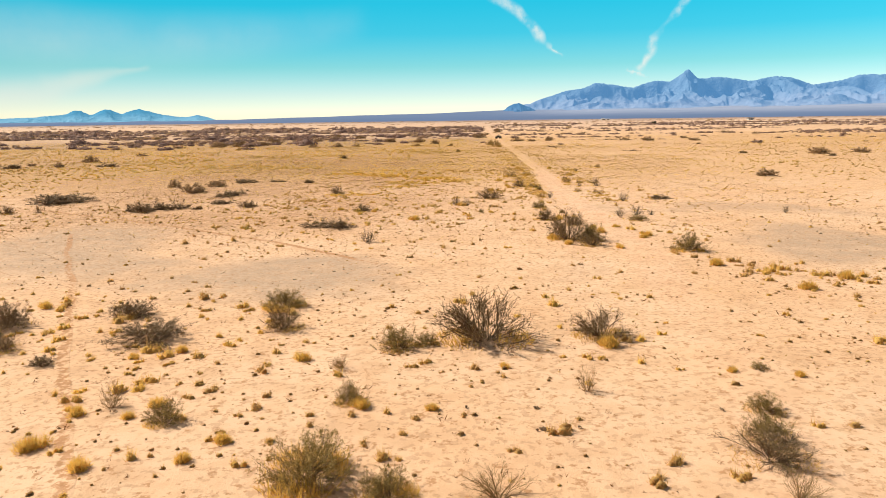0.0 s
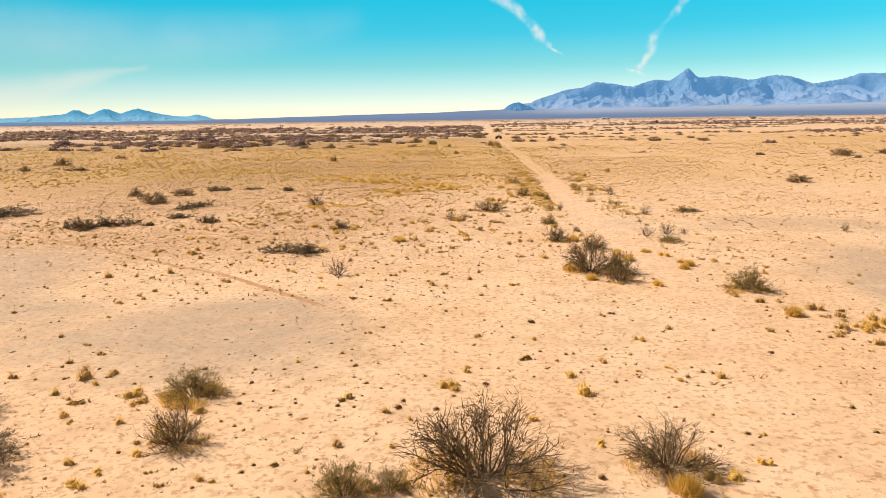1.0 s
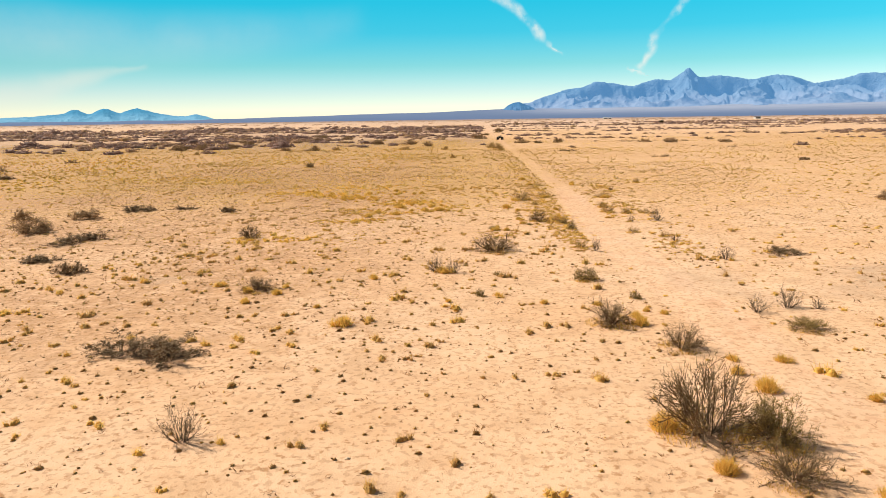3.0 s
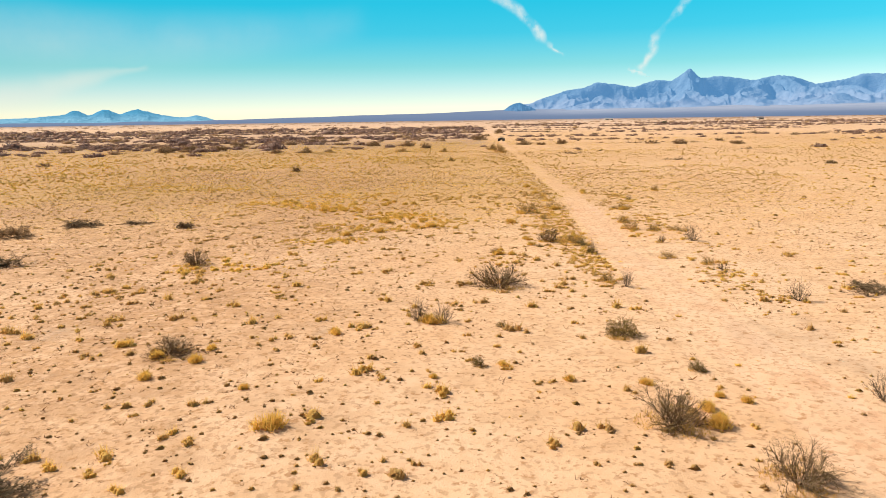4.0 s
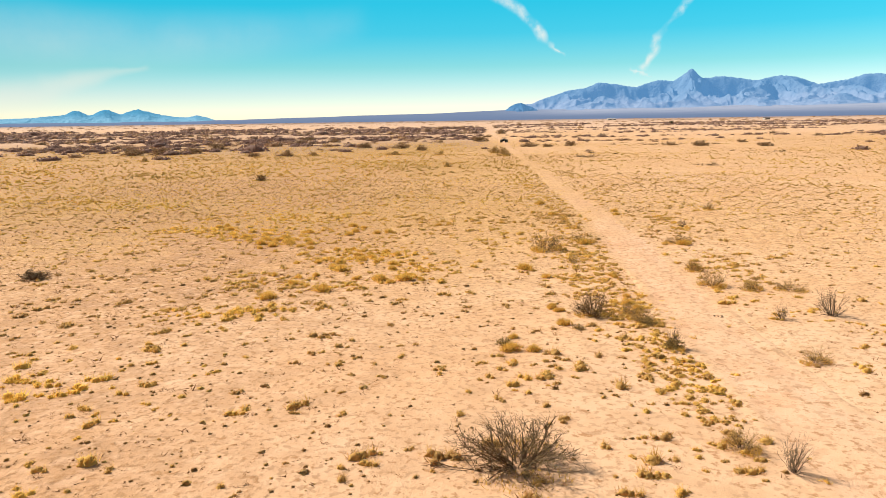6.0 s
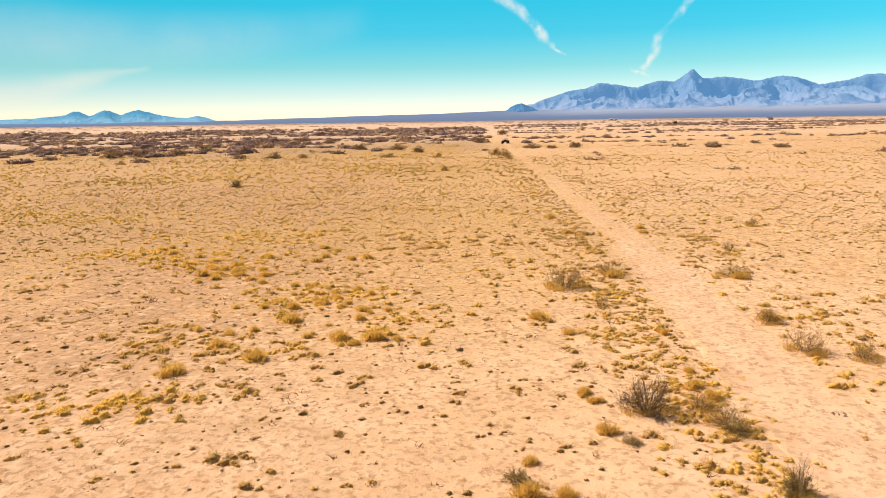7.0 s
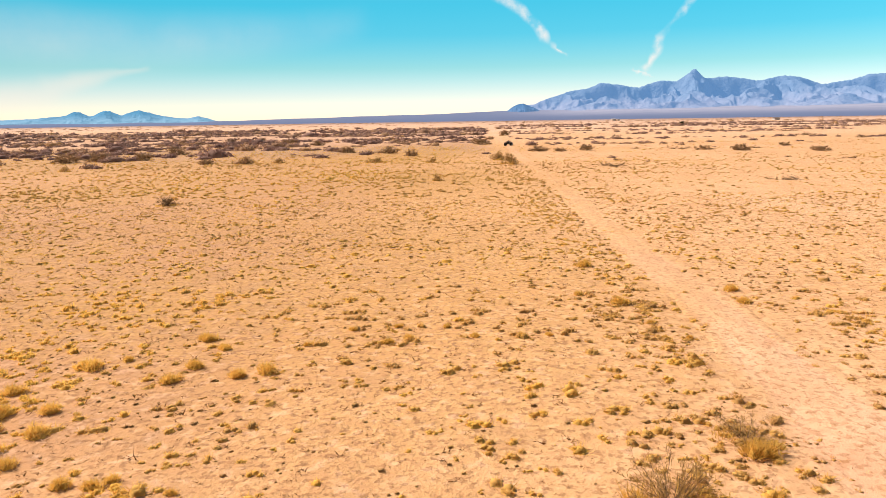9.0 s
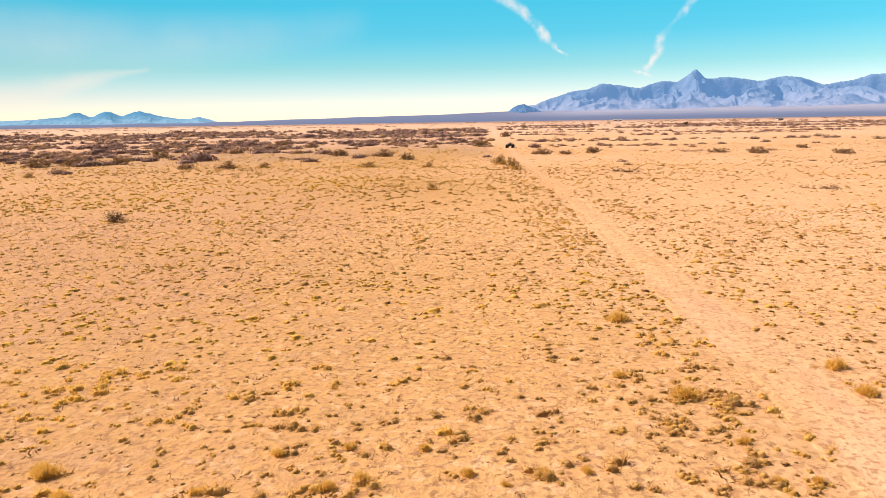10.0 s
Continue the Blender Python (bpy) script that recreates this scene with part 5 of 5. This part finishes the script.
# ---- far things: a quad bike on the track, a lone tree, low buildings ----
def box(bm, x0, x1, y0, y1, z0, z1, bevel=0.0):
    made = bmesh.ops.create_cube(bm, size=1.0)["verts"]
    bmesh.ops.transform(bm, matrix=Matrix.Translation(((x0 + x1) / 2, (y0 + y1) / 2, (z0 + z1) / 2)) @ Matrix.Diagonal((x1 - x0, y1 - y0, z1 - z0, 1)), verts=made)
    if bevel:
        edges = list({e for v in made for e in v.link_edges})
        bmesh.ops.bevel(bm, geom=edges, offset=bevel, segments=2, affect="EDGES", profile=0.6)


def rod(bm, a, b, r, n=10):
    a, b = Vector(a), Vector(b)
    made = bmesh.ops.create_cone(bm, cap_ends=True, segments=n, radius1=r, radius2=r, depth=(b - a).length)["verts"]
    bmesh.ops.transform(bm, matrix=Matrix.Translation((a + b) / 2) @ (b - a).to_track_quat("Z", "Y").to_matrix().to_4x4(), verts=made)


def build_quad_bike(x, y, turn):
    black, rubber, steel = plain_material("black_plastic", (0.02, 0.02, 0.022), 0.5), plain_material("tyre_rubber", (0.018, 0.018, 0.018), 0.9), plain_material("dusty_steel", (0.12, 0.12, 0.12), 0.5, 0.6)
    root = new("quad_bike")
    root.matrix_basis = pose(x, y, lie(x, y) - 0.04, 0, 0, turn)
    bm = bmesh.new()
    box(bm, -0.22, 0.22, -0.75, 0.75, 0.36, 0.66, 0.06)
    box(bm, -0.16, 0.16, 0.45, 0.85, 0.42, 0.72, 0.05)
    part_bm("body", bm, black, root, "matt black body")
    bm = bmesh.new()
    box(bm, -0.17, 0.17, -0.62, 0.12, 0.64, 0.82, 0.05)
    part_bm("seat", bm, black, root)
    for s in (-1, 1):
        for fy in (-0.58, 0.6):
            bm = bmesh.new()
            box(bm, min(s * 0.2, s * 0.62), max(s * 0.2, s * 0.62), fy - 0.34, fy + 0.34, 0.60, 0.66, 0.025)
            part_bm("fender", bm, black, root)
            bm = bmesh.new()
            rod(bm, (s * 0.36, fy, 0.30), (s * 0.62, fy, 0.30), 0.30, 18)
            bmesh.ops.bevel(bm, geom=[e for e in bm.edges if len(e.link_faces) == 2 and any(len(f.verts) > 4 for f in e.link_faces)], offset=0.05, segments=2, affect="EDGES")
            wheel = part_bm("tyre", bm, rubber, root, "knobbly black tyre")
            bm = bmesh.new()
            rod(bm, (s * 0.60, fy, 0.30), (s * 0.635, fy, 0.30), 0.14, 12)
            part_bm("rim", bm, steel, wheel, "dusty steel rim")
    bm = bmesh.new()
    rod(bm, (0, 0.42, 0.66), (0, 0.28, 0.98), 0.03)
    rod(bm, (-0.4, 0.24, 1.02), (0.4, 0.24, 1.02), 0.018)
    part_bm("handlebar", bm, steel, root)
    for fy, z in ((-0.62, 0.78), (0.66, 0.80)):
        bm = bmesh.new()
        for k in range(5):
            rod(bm, (-0.4 + 0.2 * k, fy - 0.26, z), (-0.4 + 0.2 * k, fy + 0.26, z), 0.012, 6)
        for d in (-0.26, 0.26):
            rod(bm, (-0.42, fy + d, z), (0.42, fy + d, z), 0.014, 6)
        for s in (-0.25, 0.25):
            rod(bm, (s, fy, z), (s, fy, 0.6), 0.014, 6)
        part_bm("rack", bm, steel, root)
    tagged(root, "small dark off-road quad bike standing on the dirt track", "vehicle")


def build_tree(x, y, tall):
    rng = np.random.default_rng(9)
    V, T, sites = grow(rng, 9, tall * 0.8, tall * 1.25, 0.07, 5, 75, 9, 0.16)
    own = grow.owner
    trunk_v, trunk_t = [], []
    tube(((0, 0, -0.1), (0.05, 0, tall * 0.22), (0, 0.04, tall * 0.42)), (0.2, 0.16, 0.12), trunk_v, trunk_t)
    W, U = [], []
    sites = [(p + np.array((0, 0, tall * 0.12)), d) for p, d in sites]
    sprays(rng, sites, 2400, 0.24, 0.09, 0.9, W, U)
    V = [v + np.array((0, 0, tall * 0.12)) for v in V]
    root = plant("tree", "lone small dark tree far off on the flat", "tree", "", (("branch", mesh_vt("branch", trunk_v, trunk_t, BARK), ""), *limbs(V, T, BARK, 4, own), ("crown", mesh_vt("crown", W, U, plant_material("dark_leaves", (0.035, 0.04, 0.02), (0.09, 0.085, 0.045))), "dark ragged crown")))
    root.matrix_basis = pose(x, y, lie(x, y))


def build_house(x, y, wide, deep, tall, turn, walls, roof, label):
    root = new("house")
    root.matrix_basis = pose(x, y, lie(x, y) - 0.05, 0, 0, turn)
    bm = bmesh.new()
    box(bm, -wide / 2, wide / 2, -deep / 2, deep / 2, 0, tall)
    part_bm("wall", bm, walls, root)
    bm = bmesh.new()
    ridge, over = tall + deep * 0.22, 0.35
    a, b, d = wide / 2 + over, deep / 2 + over, tall - 0.08
    v = [bm.verts.new(p) for p in ((-a, -b, d), (a, -b, d), (a, b, d), (-a, b, d), (-a, 0, ridge), (a, 0, ridge))]
    for f in ((0, 1, 5, 4), (2, 3, 4, 5), (0, 4, 3), (1, 2, 5), (3, 2, 1, 0)):
        bm.faces.new([v[k] for k in f])
    part_bm("roof", bm, roof, root)
    glass = plain_material("dark_pane", (0.03, 0.04, 0.05), 0.2)
    for k in (-0.3, 0.05, 0.32):
        bm = bmesh.new()
        box(bm, k * wide - 0.5, k * wide + 0.5, -deep / 2 - 0.03, -deep / 2 + 0.02, tall * 0.38, tall * 0.8)
        part_bm("window", bm, glass, root)
    tagged(root, label, "house", "far buildings")


build_quad_bike(14.2, 178.0, -16)
build_tree(131.0, 440.0, 2.3)
WHITE_WALL, GREY_ROOF, DARK_ROOF = plain_material("white_wall", (0.55, 0.53, 0.50), 0.8), plain_material("pale_roof", (0.42, 0.41, 0.41), 0.6), plain_material("dark_roof", (0.16, 0.14, 0.14), 0.7)
build_house(226, 1000, 5, 4, 1.9, 4, WHITE_WALL, GREY_ROOF, "small white house far off on the flats")
build_house(235, 1010, 3.5, 3, 1.7, -8, WHITE_WALL, GREY_ROOF, "small white outbuilding beside a far house")
build_house(304, 705, 5, 4, 1.7, 6, WHITE_WALL, DARK_ROOF, "low white house with a dark roof far off")
